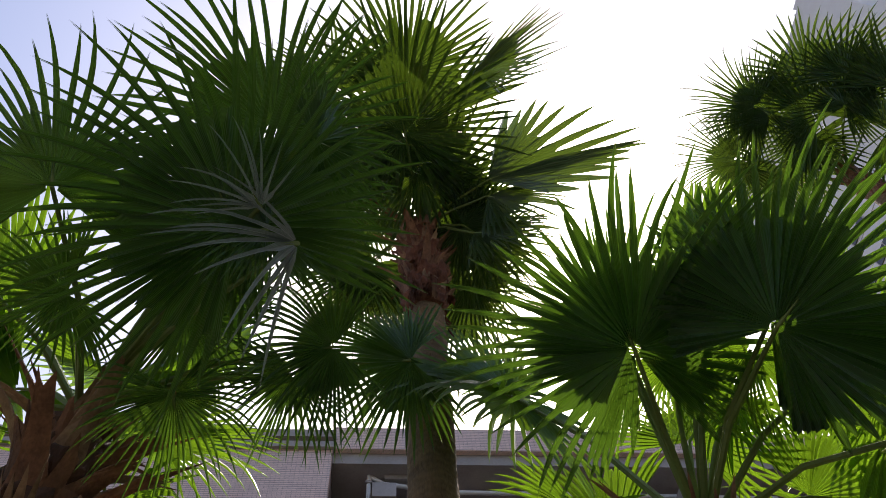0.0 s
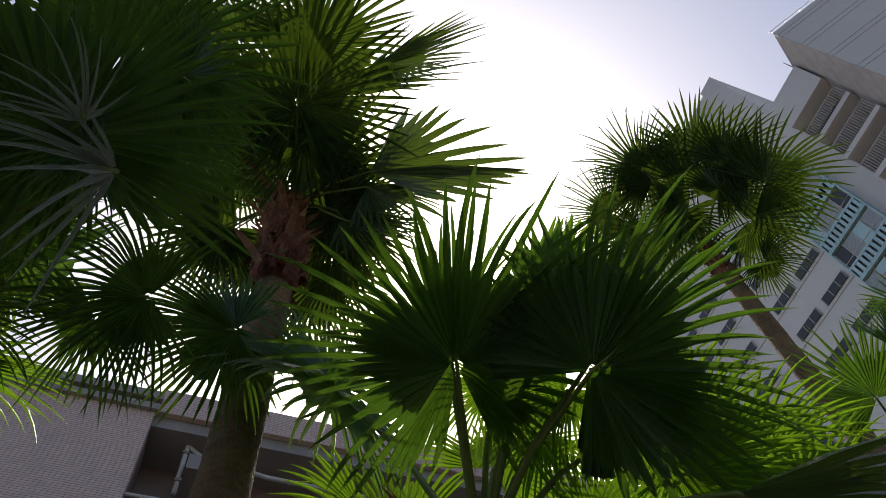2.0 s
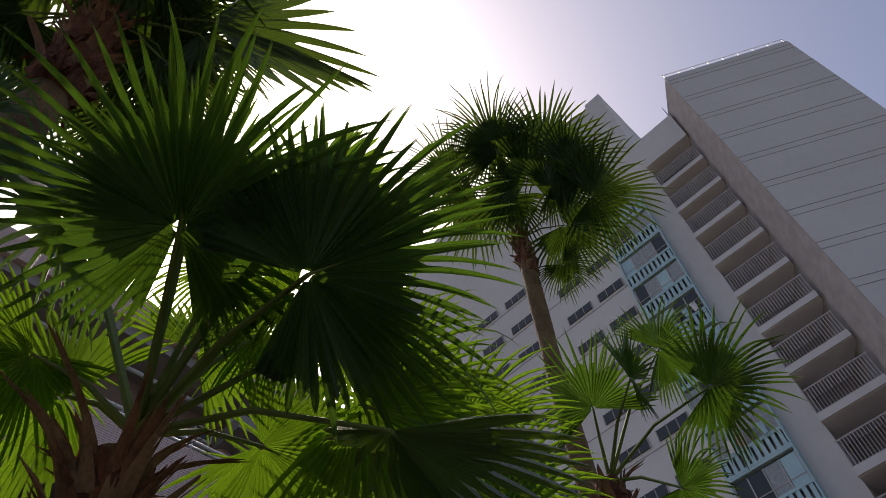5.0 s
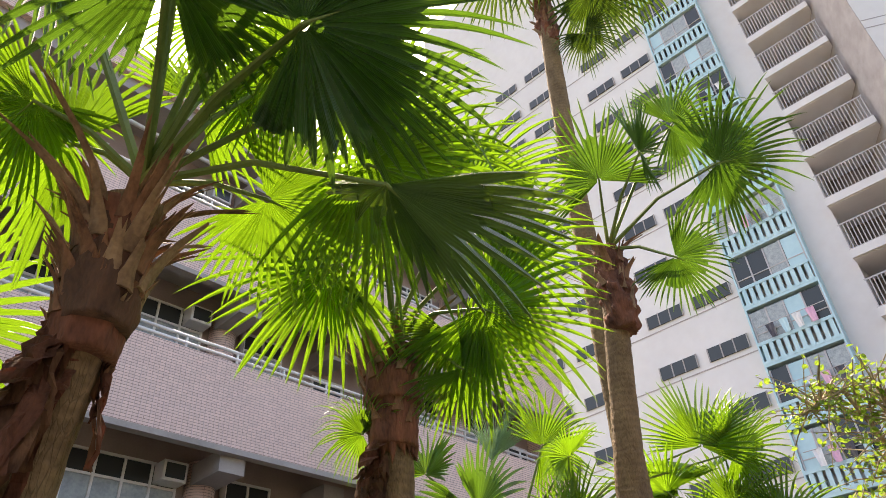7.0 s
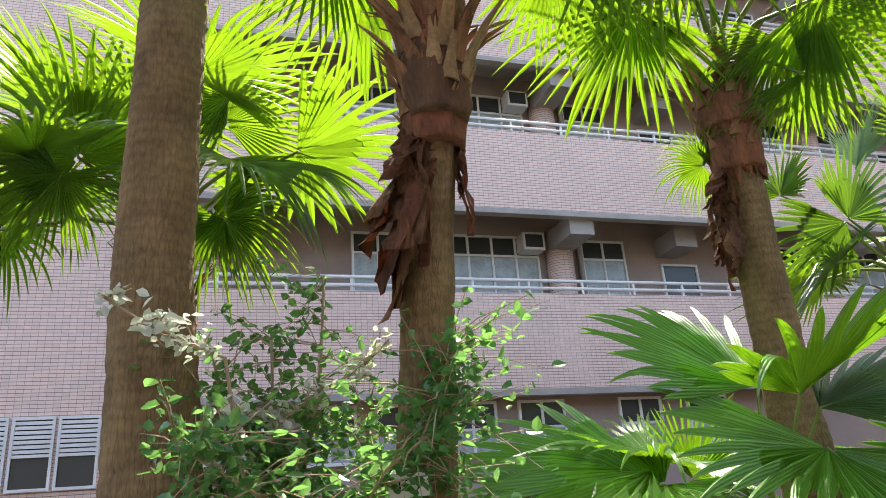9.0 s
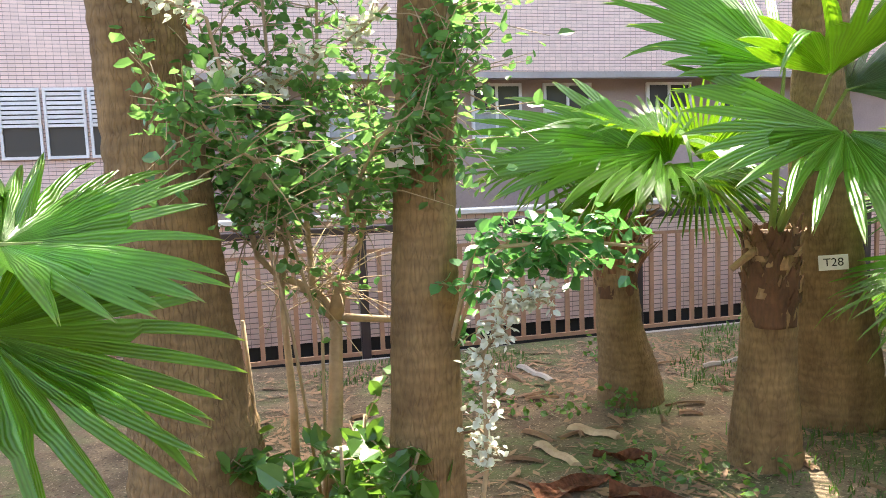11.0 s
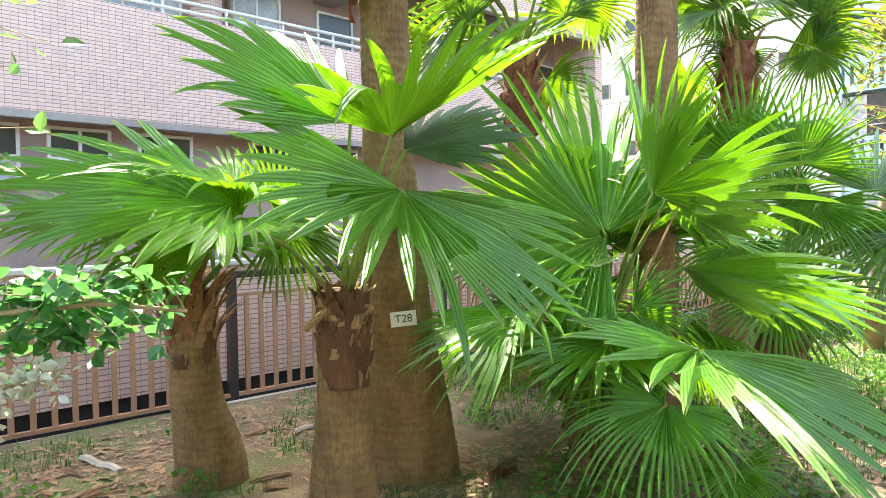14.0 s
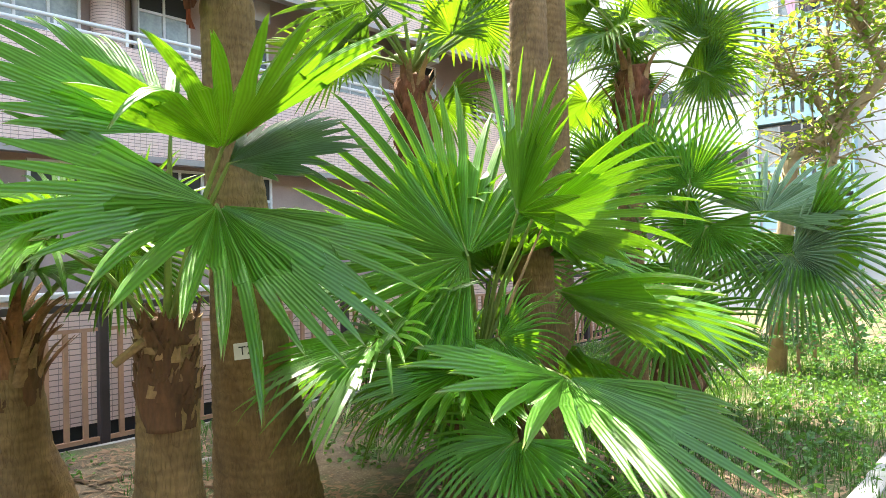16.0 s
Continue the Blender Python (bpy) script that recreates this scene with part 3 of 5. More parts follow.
def building():
    def struct(name, bm, material, label):
        return tagged(part(name, bm, material), label, "wall", kind="structure")
    struct("wall_tiled", boxes((-14, FX0, FY, FY + 0.3, -1.05, 14.0), bevel=0.01), M_TILE, "pink tiled outer wall with thin dark joints")
    struct("cornice", boxes((-14, FX0 + 0.04, FY - 0.1, FY + 0.3, 13.55, 13.72), (-14, FX0 + 0.06, FY - 0.16, FY + 0.3, 13.8, 14.02)), M_CONCRETE, "grey concrete cornice along the roof edge")
    struct("wall_base", boxes((-14, FX1, 7.0, 7.2, -0.03, 1.14)), M_TILE, "low pink tiled wall behind the fence")
    # Plate fills the dark gap under the wall; the shade is its near-black colour.
    struct("plinth", boxes((-14, FX1, 7.04, 7.2, -1.1, -0.032)), M_DARK, "near-black plinth filling the shaded gap under the low wall")
    struct("coping", boxes((-14, FX1, 6.96, 7.24, 1.142, 1.2), bevel=0.01), M_WHITE, "pale coping on the low wall")
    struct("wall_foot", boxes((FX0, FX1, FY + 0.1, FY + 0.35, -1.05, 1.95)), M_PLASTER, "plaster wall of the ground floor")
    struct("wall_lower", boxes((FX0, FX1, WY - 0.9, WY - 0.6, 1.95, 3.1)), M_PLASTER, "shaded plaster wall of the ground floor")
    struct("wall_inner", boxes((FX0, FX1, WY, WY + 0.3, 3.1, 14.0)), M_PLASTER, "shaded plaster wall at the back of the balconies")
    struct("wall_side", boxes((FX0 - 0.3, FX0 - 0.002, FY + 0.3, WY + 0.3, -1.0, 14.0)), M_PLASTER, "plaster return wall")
    struct("wall_end", boxes((FX1, FX1 + 0.3, FY, WY + 6, -1.05, 14.3)), M_TILE, "pink tiled end wall")
    struct("roof_slab", boxes((-14, FX1 + 0.3, FY + 0.3, WY + 6, 14.0, 14.2)), M_CONCRETE, "flat concrete roof")
    for z0, z1 in LEVELS:
        struct("parapet", boxes((FX0 + 0.002, FX1, FY, FY + 0.14, z0, z1), bevel=0.008), M_TILE, "pink tiled balcony parapet")
        struct("balcony_slab", boxes((FX0 + 0.004, FX1, FY + 0.142, WY - 0.002, z0 + 0.45, z0 + 0.65), (FX0 + 0.004, FX1, FY - 0.02, FY + 0.16, z0 - 0.1, z0 - 0.003)), M_CONCRETE, "concrete balcony floor with a drip edge")
        rail = thing("balcony_rail", "white painted double pipe rail on the parapet", "railing", (FX0, FY + 0.07, z1), "balcony rails")
        for k, h in enumerate((0.11, 0.25)):
            part("rail", tube(bmesh.new(), [(0, 0, h), (FX1 - FX0, 0, h)], [0.032, 0.032], 10), M_WHITE, rail, smooth=True)
        x = 0.3
        while x < FX1 - FX0:
            part("post", boxes((x - 0.02, x + 0.02, -0.02, 0.02, 0, 0.26)), M_WHITE, rail)
            x += 1.04
    struct("roof_parapet", boxes((FX0 + 0.002, FX1, FY, FY + 0.14, 13.6, 14.3), bevel=0.008), M_TILE, "pink tiled roof parapet")
    struct("roof_soffit", boxes((FX0 + 0.004, FX1, FY + 0.142, WY - 0.002, 13.3, 13.62)), M_CONCRETE, "shaded concrete soffit")
    for k, (z0, z1) in enumerate(LEVELS):
        zt = z1 + 1.55
        for bx in (0.2, 6.85, 9.4, 13.8):
            struct("beam", boxes((bx - 0.25, bx + 0.25, WY - 0.75 if bx == 9.4 else FY + 0.145, WY - 0.004, zt - 0.35, zt + 0.03)), M_CONCRETE, "concrete balcony beam")
            if bx == 9.4:
                continue
            bm = tube(bmesh.new(), [(bx, WY - 0.12, z0 + 0.64), (bx, WY - 0.12, zt + 0.1)], [0.27, 0.27], 24)
            tagged(part("column", bm, M_TILE, smooth=True), "round tiled column between windows", "column", "balcony columns", "structure")
        pipe = thing("wall_pipe", "grey-pink painted rain pipe beside a column", "pipe", (7.33, WY - 0.08, z0 + 0.66), "wall pipes", "structure")
        part("pipe", tube(bmesh.new(), [(0, 0, 0), (0, 0, zt - z0 - 0.9), (-0.12, -0.25, zt - z0 - 0.66)], [0.055] * 3, 10), M_CONCRETE, pipe, smooth=True)
        for off in (0.0, 6.8):
            if off == 0.0:
                window("window_pair", 2.7, 3.7, z1 + 0.05, z1 + 1.52, WY, 2, 2)
            window("window_wide", 4.47 + off, 6.44 + off, z1 + 0.05, z1 + 1.54, WY, 4, 2)
            window("window_pair", 7.38 + off, 8.38 + off, z1 + 0.05, z1 + 1.52, WY, 2, 2)
            window("window_small", 9.2 + off, 10.08 + off, z1 + 0.05, z1 + 1.06, WY, 1, 1)
            if off == 0.0:
                for ox in (5.99,):
                    ac = thing("air_conditioner", "white window air conditioner with a grey grille", "air conditioner", (ox, WY - 0.38, z1 + 1.16), "air conditioners")
                    part("casing", boxes((0, 0.46, 0, 0.35, 0, 0.36), bevel=0.012), M_WHITE, ac)
                    part("grille", boxes((0.05, 0.41, -0.012, -0.002, 0.05, 0.31)), M_GLASS, ac)
    for wx in (0.3, 1.7, 2.85, 4.05, 5.3, 7.2, 8.6):
        window("window_low", wx, wx + 0.86, 2.12, 3.02, WY - 0.902, 2, 2, 0.5, label="grey-paned window under the lowest balcony")
    pipe = thing("drain_pipe", "white painted drain pipe below the roof edge", "pipe", (0, FY + 0.5, 12.0), kind="structure")
    part("riser", tube(bmesh.new(), [(-0.13, 0, 0), (-0.13, 0, 2.2)], [0.05, 0.05], 10), M_WHITE, pipe, smooth=True)
    part("branch", tube(bmesh.new(), [(-0.13, 0, 1.3), (0.2, 0.05, 1.12), (1.6, 0.1, 0.95), (9.0, 0.1, 0.85)], [0.05] * 4, 10), M_WHITE, pipe, smooth=True)
    for k in range(3):
        part("bracket", boxes((-0.2, -0.06, -0.07, 0.2, 0.3 + k * 0.75, 0.36 + k * 0.75)), M_CONCRETE, pipe)
    duct = thing("duct", "grey metal duct box under the roof", "duct", (0.2, FY + 0.45, 13.2), kind="structure")
    part("box", boxes((0, 0.75, 0, 0.5, 0, 0.55), bevel=0.02), M_CONCRETE, duct)
    part("flange", boxes((-0.04, 0.79, -0.03, 0.53, 0.2, 0.27)), M_WHITE, duct)
    # louvred windows of the ground floor
    for i in range(5):
        x1 = -1.04 - i * 0.56
        w = thing("louvre_window", "white window with louvres above a hopper pane", "window", (x1 - 0.52, FY, 1.99), "louvred windows", "structure")
        part("window_frame", boxes((0, 0.52, -0.05, -0.002, 0, 0.04), (0, 0.52, -0.05, -0.002, 0.92, 0.96), (0, 0.035, -0.05, -0.002, 0.04, 0.92), (0.485, 0.52, -0.05, -0.002, 0.04, 0.92), (0.035, 0.485, -0.05, -0.002, 0.43, 0.47)), M_WHITE, w)
        part("pane", boxes((0.035, 0.485, -0.02, -0.014, 0.04, 0.43)), M_GLASS, w)
        # Near-black sheet puts the unlit room behind the slats into colour.
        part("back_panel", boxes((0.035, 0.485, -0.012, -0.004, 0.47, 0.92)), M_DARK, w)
        for k in range(7):
            bm = boxes((0.035, 0.485, -0.04, -0.034, 0.485 + k * 0.062, 0.53 + k * 0.062))
            part("slat", bm, M_WHITE, w)


building()
# Unseen wall, added behind the camera to cut skylight on the fronts.
tagged(part("wall_sky_block", boxes((-45, 45, -13.4, -13, -0.3, 10)), M_OPPOSITE), "unseen plain wall added across the path to block skylight", "wall", kind="structure")


# ---- fence ----
def fence():
    y, x0, x1 = 6.32, -6.58, 17.0
    f = thing("fence", "low steel fence with tan bars and dark posts on a kerb", "fence", (x0, y, 0), kind="")
    L = x1 - x0
    part("top_rail", boxes((0, L, -0.06, 0.06, 1.06, 1.13), bevel=0.008), M_FENCE_DARK, f)
    part("upper_rail", boxes((0, L, -0.018, 0.018, 0.885, 0.915)), M_FENCE, f)
    part("lower_rail", boxes((0, L, -0.018, 0.018, -0.04, -0.005)), M_FENCE, f)
    me = mesh_of(boxes((-0.02, 0.02, -0.014, 0.014, -0.005, 0.885)), "bar", M_FENCE)
    pm = mesh_of(boxes((-0.04, 0.04, -0.04, 0.04, -1.0, 1.06), bevel=0.006), "post", M_FENCE_DARK)
    x = 0.15
    while x < L:
        if 0.05 < x % 2.7 < 2.65:
            b = new("bar", me)
            b.parent, b.location = f, (x, 0, 0)
        x += 0.15
    for k in range(9):
        b = new("post", pm)
        b.parent, b.location = f, (2.7 * k, 0, 0)
    tagged(part("fence_kerb", boxes((x0, x1, y - 0.3, y - 0.2, -0.9, -0.02), bevel=0.012), M_CONCRETE), "pale concrete kerb under the fence", "kerb", kind="structure")


fence()


# ---- tower ----
def tower():
    t = thing("apartment_tower", "tall grey apartment tower with blue balconies and open corridors", "apartment building", (32.5, 0, 0))
    ox = 32.5

    def put(name, bm, material, label=""):
        return part(name, bm, material, t, label)
    ang = math.atan2(-0.87, 0.49)
    bm = boxes((0, 9.2, 0, 9, -1, 50.6))
    m = Matrix.Translation((30.0 - ox, -0.55, 0)) @ Matrix.Rotation(ang, 4, "Z")
    bmesh.ops.transform(bm, matrix=m, verts=bm.verts)
    put("wall", bm, M_TOWER, "blank grey plastered wall")
    # Added plate keeps this sunward face darker than the block, as if shaded.
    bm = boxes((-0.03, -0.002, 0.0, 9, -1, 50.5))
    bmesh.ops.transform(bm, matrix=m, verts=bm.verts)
    put("wall", bm, M_CONCRETE, "added darker grey plate on the side face beside the corridors, as if shaded")
    for k in range(16):
        z = 4.3 + k * 3.0
        bm = boxes((0.0, 9.2, -0.012, 0.0, z, z + 0.05), (0.0, 9.2, -0.012, 0.0, z + 0.55, z + 0.6))
        bmesh.ops.transform(bm, matrix=m, verts=bm.verts)
        put("groove", bm, M_CONCRETE)
    # Back wall darker than M_TOWER, so the recess shade sits in its colour.
    put("wall", boxes((2.4, 12, -0.5, 4.6, -1, 49.4)), M_CORRIDOR_SHADE)
    bm = boxes((0.0, 9.2, 0.1, 0.14, 51.2, 51.26))
    for i in range(9):
        box(bm, 0.1 + i * 1.12, 0.15 + i * 1.12, 0.1, 0.14, 50.6, 51.2)
    bmesh.ops.transform(bm, matrix=m, verts=bm.verts)
    put("roof_rail", bm, M_WHITE)
    put("antenna", tube(bmesh.new(), [(-0.2, 1.0, 49.4), (-0.2, 1.0, 51.2)], [0.05, 0.03], 6), M_CONCRETE)
    put("wall", boxes((0.3, 12, 4.45, 6.05, -1, 60.8)), M_TOWER)
    put("wall", boxes((0.5, 12, 6.05, 9.65, -1, 60.6)), M_TOWER)
    put("wall", boxes((0.2, 12, 9.65, 30, -1, 60.4)), M_TOWER)
    put("roof_edge", boxes((-0.4, 1.6, 0.9, 4.5, 46.1, 49.5)), M_TOWER)
    bm = bmesh.new()
    cl = [[bm.verts.new((-0.42 + 0.05 * math.sin(j * 1.3 + i), 0.95 + 0.2 * j, 16.5 + 0.35 * i)) for j in range(13)] for i in range(5)]
    for a, b in zip(cl, cl[1:]):
        for j in range(12):
            bm.faces.new((a[j], a[j + 1], b[j + 1], b[j]))
    put("laundry", bm, M_PINK, "pink sheet hung over the corridor rail")
    bar = None
    for k in range(15):
        z = 1.36 + 3.0 * k
        slab = put("corridor_slab", boxes((-0.3, 2.39, 1.0, 4.45, z - 0.42, z)), M_TOWER)
        part("soffit", boxes((-0.2, 2.38, 1.02, 4.43, z - 0.45, z - 0.424)), M_TOWER, slab)
        rail = put("corridor_rail", boxes((-0.24, -0.2, 1.0, 4.45, z + 1.4, z + 1.47), (-0.24, -0.2, 1.0, 4.45, z + 0.02, z + 0.07)), M_RAIL_GREY)
        if bar is None:
            bar = mesh_of(boxes((-0.235, -0.205, -0.02, 0.02, 0.07, 1.4)), "baluster", M_RAIL_GREY)
        for i in range(22):
            b = new("baluster", bar)
            b.parent, b.location = rail, (0, 1.08 + i * 0.157, z)
        # blue balcony
        zb = z - 0.6
        bal = put("balcony", boxes((-0.3, 0.5, 6.05, 9.65, zb - 0.15, zb), (-0.3, 0.5, 6.05, 6.13, zb, zb + 2.85), (-0.3, 0.5, 9.57, 9.65, zb, zb + 2.85)), M_TOWER_BLUE)
        part("balcony_rail", boxes((-0.31, -0.2, 6.13, 9.57, zb + 0.92, zb + 1.08), (-0.31, -0.2, 6.13, 9.57, zb, zb + 0.12)), M_TOWER_BLUE, bal)
        for i in range(10):
            part("baluster", boxes((-0.29, -0.22, 6.2 + i * 0.34, 6.4 + i * 0.34, zb + 0.12, zb + 0.92)), M_TOWER_BLUE, bal)
        win = put("window", boxes((-0.17, -0.13, 6.13, 9.57, zb + 1.08, zb + 2.7)), M_GLASS)
        for y0 in (6.13, 7.0, 7.85, 8.7, 9.49):
            part("mullion", boxes((-0.22, -0.17, y0, y0 + 0.07, zb + 1.08, zb + 2.7)), M_RAIL_GREY, win)
        part("transom", boxes((-0.21, -0.17, 6.13, 9.57, zb + 1.5, zb + 1.55)), M_RAIL_GREY, win)
        for c in range(4):
            if (k * 5 + c * 3) % 7 not in (1, 4):
                part("curtain", boxes((-0.19, -0.172, 6.2 + 0.86 * c, 6.98 + 0.86 * c, zb + 1.1, zb + 2.68)), M_TOWER_BLUE if (k + c) % 3 == 0 else M_WINDOW_PALE, win)
        if k in (3, 4, 5, 7, 9, 10):
            for c in range(4):
                y0 = 6.5 + c * 0.62 + 0.2 * (k % 2)
                bm = bmesh.new()
                cl = [[bm.verts.new((-0.42 + 0.03 * math.sin(2 * u + v + c), y0 + 0.13 * u * (1 - 0.12 * v), zb + 1.75 - 0.24 * v)) for u in range(4)] for v in range(4)]
                for a, b in zip(cl, cl[1:]):
                    for u in range(3):
                        bm.faces.new((a[u], a[u + 1], b[u + 1], b[u]))
                part("laundry", bm, (M_FENCE_DARK, M_PINK, M_WHITE, M_TOWER_BLUE)[(k + c) % 4], bal)
            part("drying_pole", tube(bmesh.new(), [(-0.42, 6.2, zb + 1.77), (-0.42, 9.3, zb + 1.77)], [0.02, 0.02], 6), M_RAIL_GREY, bal)
        put("groove", boxes((0.18, 0.2, 9.7, 29.9, zb + 0.98, zb + 1.04)), M_CONCRETE)
        for y0 in (10.1, 12.8, 17.5, 20.5):
            win = put("window", boxes((0.12, 0.19, y0, y0 + 2.0, zb + 1.3, zb + 2.0)), M_GLASS)
            for yy in (y0 - 0.06, y0 + 0.64, y0 + 1.3, y0 + 2.0):
                part("frame_bar", boxes((0.1, 0.16, yy, yy + 0.06, zb + 1.28, zb + 2.02)), M_CONCRETE, win)


tower()

# ---- the palms of the bed ----
# leaf tables, palm by palm
# leaves: hub x, y, z, heading, rise, roll, radius, kind, and where known the angles of the first and last blade
LEAVES_A = [
    (0.29, 2.21, 7.69, 128, -11, 11, 0.82, 'near'),
    (0.65, 2.63, 7.93, 45, -17, -7, 0.87, 'hang'),
    (0.09, 2.51, 8.01, -150, 17, 12, 0.74, 'open'),
    (0.15, 1.84, 7.55, -105, -1, -1, 1.2, 'disc'),
    (0.89, 2.19, 7.42, -21, 10, 99, 1.38, 'broad', -62, 66),
    (0.88, 2.27, 7.25, -13, -46, -77, 0.9, 'droop', -60, 60),
    (0.7, 2.6, 7.35, 20, -30, -40, 0.85, 'near'),
    (0.77, 1.37, 7.97, -32, -26, 107, 0.95, 'droop', -60, 60),
    (0.75, 2.5, 6.98, -30, -45, -98, 0.8, 'droop', -65, 60),
    (0.52, 1.81, 8.25, -30, 21, 57, 1.3, 'droop', -50, 55),
    (0.88, 3.35, 7.66, 72, -33, -18, 0.82, 'hang'),
    (-0.19, 2.48, 8.34, 160, 11, 22, 0.82, 'open'),
    (-0.21, 3.27, 7.77, 133, -10, 11, 0.8, 'hang'),
]
LEAVES_A_OUTER = [
    (0.16, 1.5, 8.3, -95, -1, -1, 1.05, 'near'),
    (-0.48, 1.7, 8.35, -156, 28, 25, 0.85, 'open'),
    (0.14, 3.6, 7.81, 93, -33, 4, 0.68, 'hang'),
    (0.45, 2.38, 7.72, -46, 28, -24, 0.95, 'stiff'),
    (0.95, 2.82, 7.47, 7, 10, -7, 0.75, 'hang'),
]
LEAVES_B = [
    (0.17, 2.25, 4.76, -177, -16, 66, 0.61, 'open'),
    # Copy of the leaf before, added behind it to block the sun.
    (0.17, 2.46, 5.09, -177, -16, 72, 0.55, 'near'),
    (-0.51, 1.06, 3.84, -123, 29, 33, 0.83, 'near'),
    (-0.4, 1.05, 3.81, -174, -42, 65, 0.33, 'hang'),
    (-0.82, 1.85, 3.93, 80, -25, -30, 0.43, 'hang'),
    (-0.4, 2.01, 4.29, 96, -41, -15, 0.44, 'hang'),
    (-1.23, 1.05, 4.11, -103, 49, 26, 0.71, 'open'),
    (-1.25, 1.51, 4.11, 165, -4, 16, 0.41, 'open'),
    # Mostly hidden copy of the big third leaf, added to shade it.
    (-0.56, 1.19, 4.22, -123, 29, 39, 0.71, 'disc'),
]
LEAVES_B_OUTER = [
    # Second hidden copy of that big leaf, added higher up for shade.
    (-0.6, 1.38, 4.63, -123, 29, 39, 0.71, 'disc'),
    (-0.21, 1.86, 4.3, -176, -20, 35, 0.52, 'hang'),
    (-0.32, 1.02, 4.7, 29, 21, -47, 0.45, 'open'),
    (-0.58, 1.09, 5.07, -85, 32, 11, 0.87, 'open'),
    (-0.37, 1.43, 5.19, 13, 34, -25, 0.53, 'open'),
    (-0.92, 1.86, 4.52, 40, 24, -20, 0.58, 'hang'),
]
LEAVES_B_SHEEN = [
    (-0.28, 1.04, 3.69, -167, -29, 59, 0.52, 'strands'),
    (-0.41, 0.95, 3.77, -118, 2, 26, 0.32, 'strands'),
]
LEAVES_C_BROAD = [
    (1.41, 1.28, 3.65, -47, 24, -51, 0.82, 'wide'),
    (1.05, 1.61, 3.97, -119, 8, 4, 0.86, 'round'),
    # Three smaller copies, added behind the two leaves above to darken them.
    (1.5, 1.36, 3.84, -47, 24, -45, 0.76, 'wide'),
    (1.09, 1.72, 4.23, -119, 8, 10, 0.65, 'wide'),
    (1.15, 1.86, 4.53, -119, 8, 10, 0.58, 'wide'),
]
LEAVES_C = [
    (0.79, 2.6, 4.9, -163, 4, -75, 1.01, 'hang'),
    (1.15, 2.63, 3.93, 149, 7, 70, 0.73, 'open'),
    (1.42, 1.47, 4.17, -57, 53, -54, 0.81, 'spear'),
    (1.42, 1.51, 4.28, -77, 57, -55, 0.72, 'spear'),
    (1.89, 1.6, 3.91, -26, 10, -47, 0.43, 'open'),
    (0.95, 2.51, 3.95, 119, -46, 27, 0.5, 'open'),
    (1.52, 2.28, 4.18, -27, 47, -84, 0.56, 'stiff'),
]
LEAVES_C_OUTER = [
    (1.9, 2.23, 3.78, -6, -5, -45, 0.61, 'open'),
    (1.61, 1.66, 4.07, 131, -28, 54, 0.42, 'hang'),
    (1.39, 1.9, 4.3, 126, -37, 54, 0.41, 'hang'),
    (1.73, 2.06, 4.27, 145, -19, 57, 0.44, 'hang'),
    # Hidden copy of the first leaf in LEAVES_C, added to shade it.
    (0.8, 2.78, 5.19, -163, 4, -69, 0.91, 'near'),
]
# Leaf shaded by those above it; the dark material carries that shade.
LEAVES_C_SHADED = [
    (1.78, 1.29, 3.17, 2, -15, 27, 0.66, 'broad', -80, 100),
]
LEAVES_D = [
    # Copy of the next leaf, added behind it to keep sun off.
    (2.24, 1.87, 4, -41, -21, -56, 0.69, 'near'),
    (2.04, 1.7, 3.71, -41, -21, -62, 0.81, 'hang'),
    (2.74, 2.84, 4.13, 130, -7, 53, 0.89, 'open'),
    (3.48, 2.35, 3.89, -36, -21, -52, 0.84, 'open'),
    (3.52, 2.68, 3.88, 49, -54, -3, 0.57, 'hang'),
    (2.95, 2.36, 4.43, 163, 57, 58, 0.92, 'open'),
    (3.21, 2.12, 4.55, -58, 48, -66, 0.81, 'open'),
    (3.48, 2.17, 4.24, -39, 16, -57, 0.72, 'open'),
    (3.31, 3.24, 3.34, 133, 20, 59, 0.36, 'hang'),
    (3.58, 2.63, 3.63, -2, -14, -37, 0.54, 'open'),
    (2.74, 2.87, 4.09, 133, -3, 51, 0.56, 'open'),
]
LEAVES_E = [
    (4.79, 1.64, 5.53, 143, 76, -23, 0.53, 'open'),
    (5.12, 1.2, 5.31, -52, 4, -35, 0.74, 'open'),
    (5.21, 1.77, 4.77, -28, -19, -37, 0.52, 'open'),
    (4.86, 2.07, 5.56, -161, 64, -7, 0.68, 'stiff'),
    (5.09, 1.42, 5.89, -47, 15, -68, 0.59, 'open'),
]
LEAVES_TALL = [
    (5.68, 2.21, 10.6, -133, 45, -13, 1.01, 'near'),
    (5.73, 2.57, 10.6, 99, -7, 40, 0.91, 'near'),
    (5.88, 2.02, 10.3, -65, 13, -52, 0.8, 'near'),
    (5.26, 2.35, 10.91, -153, 49, 2, 1.05, 'stiff'),
    (5.63, 1.81, 10.84, -87, 31, -38, 1.09, 'stiff'),
    (5.88, 1.67, 10.49, -60, 5, -36, 0.91, 'open'),
    (6.25, 1.67, 10.01, -56, -9, -37, 1.07, 'open'),
    (5.55, 3.06, 10.79, 69, -18, 22, 1.06, 'open'),
    (6.26, 2.2, 9.88, -29, -21, -29, 0.96, 'open'),
    (6.37, 2.5, 9.34, -5, -38, -19, 0.6, 'hang'),
    (5.12, 2.28, 11.08, 139, 29, 38, 1.07, 'ragged'),
    (4.96, 3.03, 10.95, 139, 27, 30, 1, 'ragged'),
]
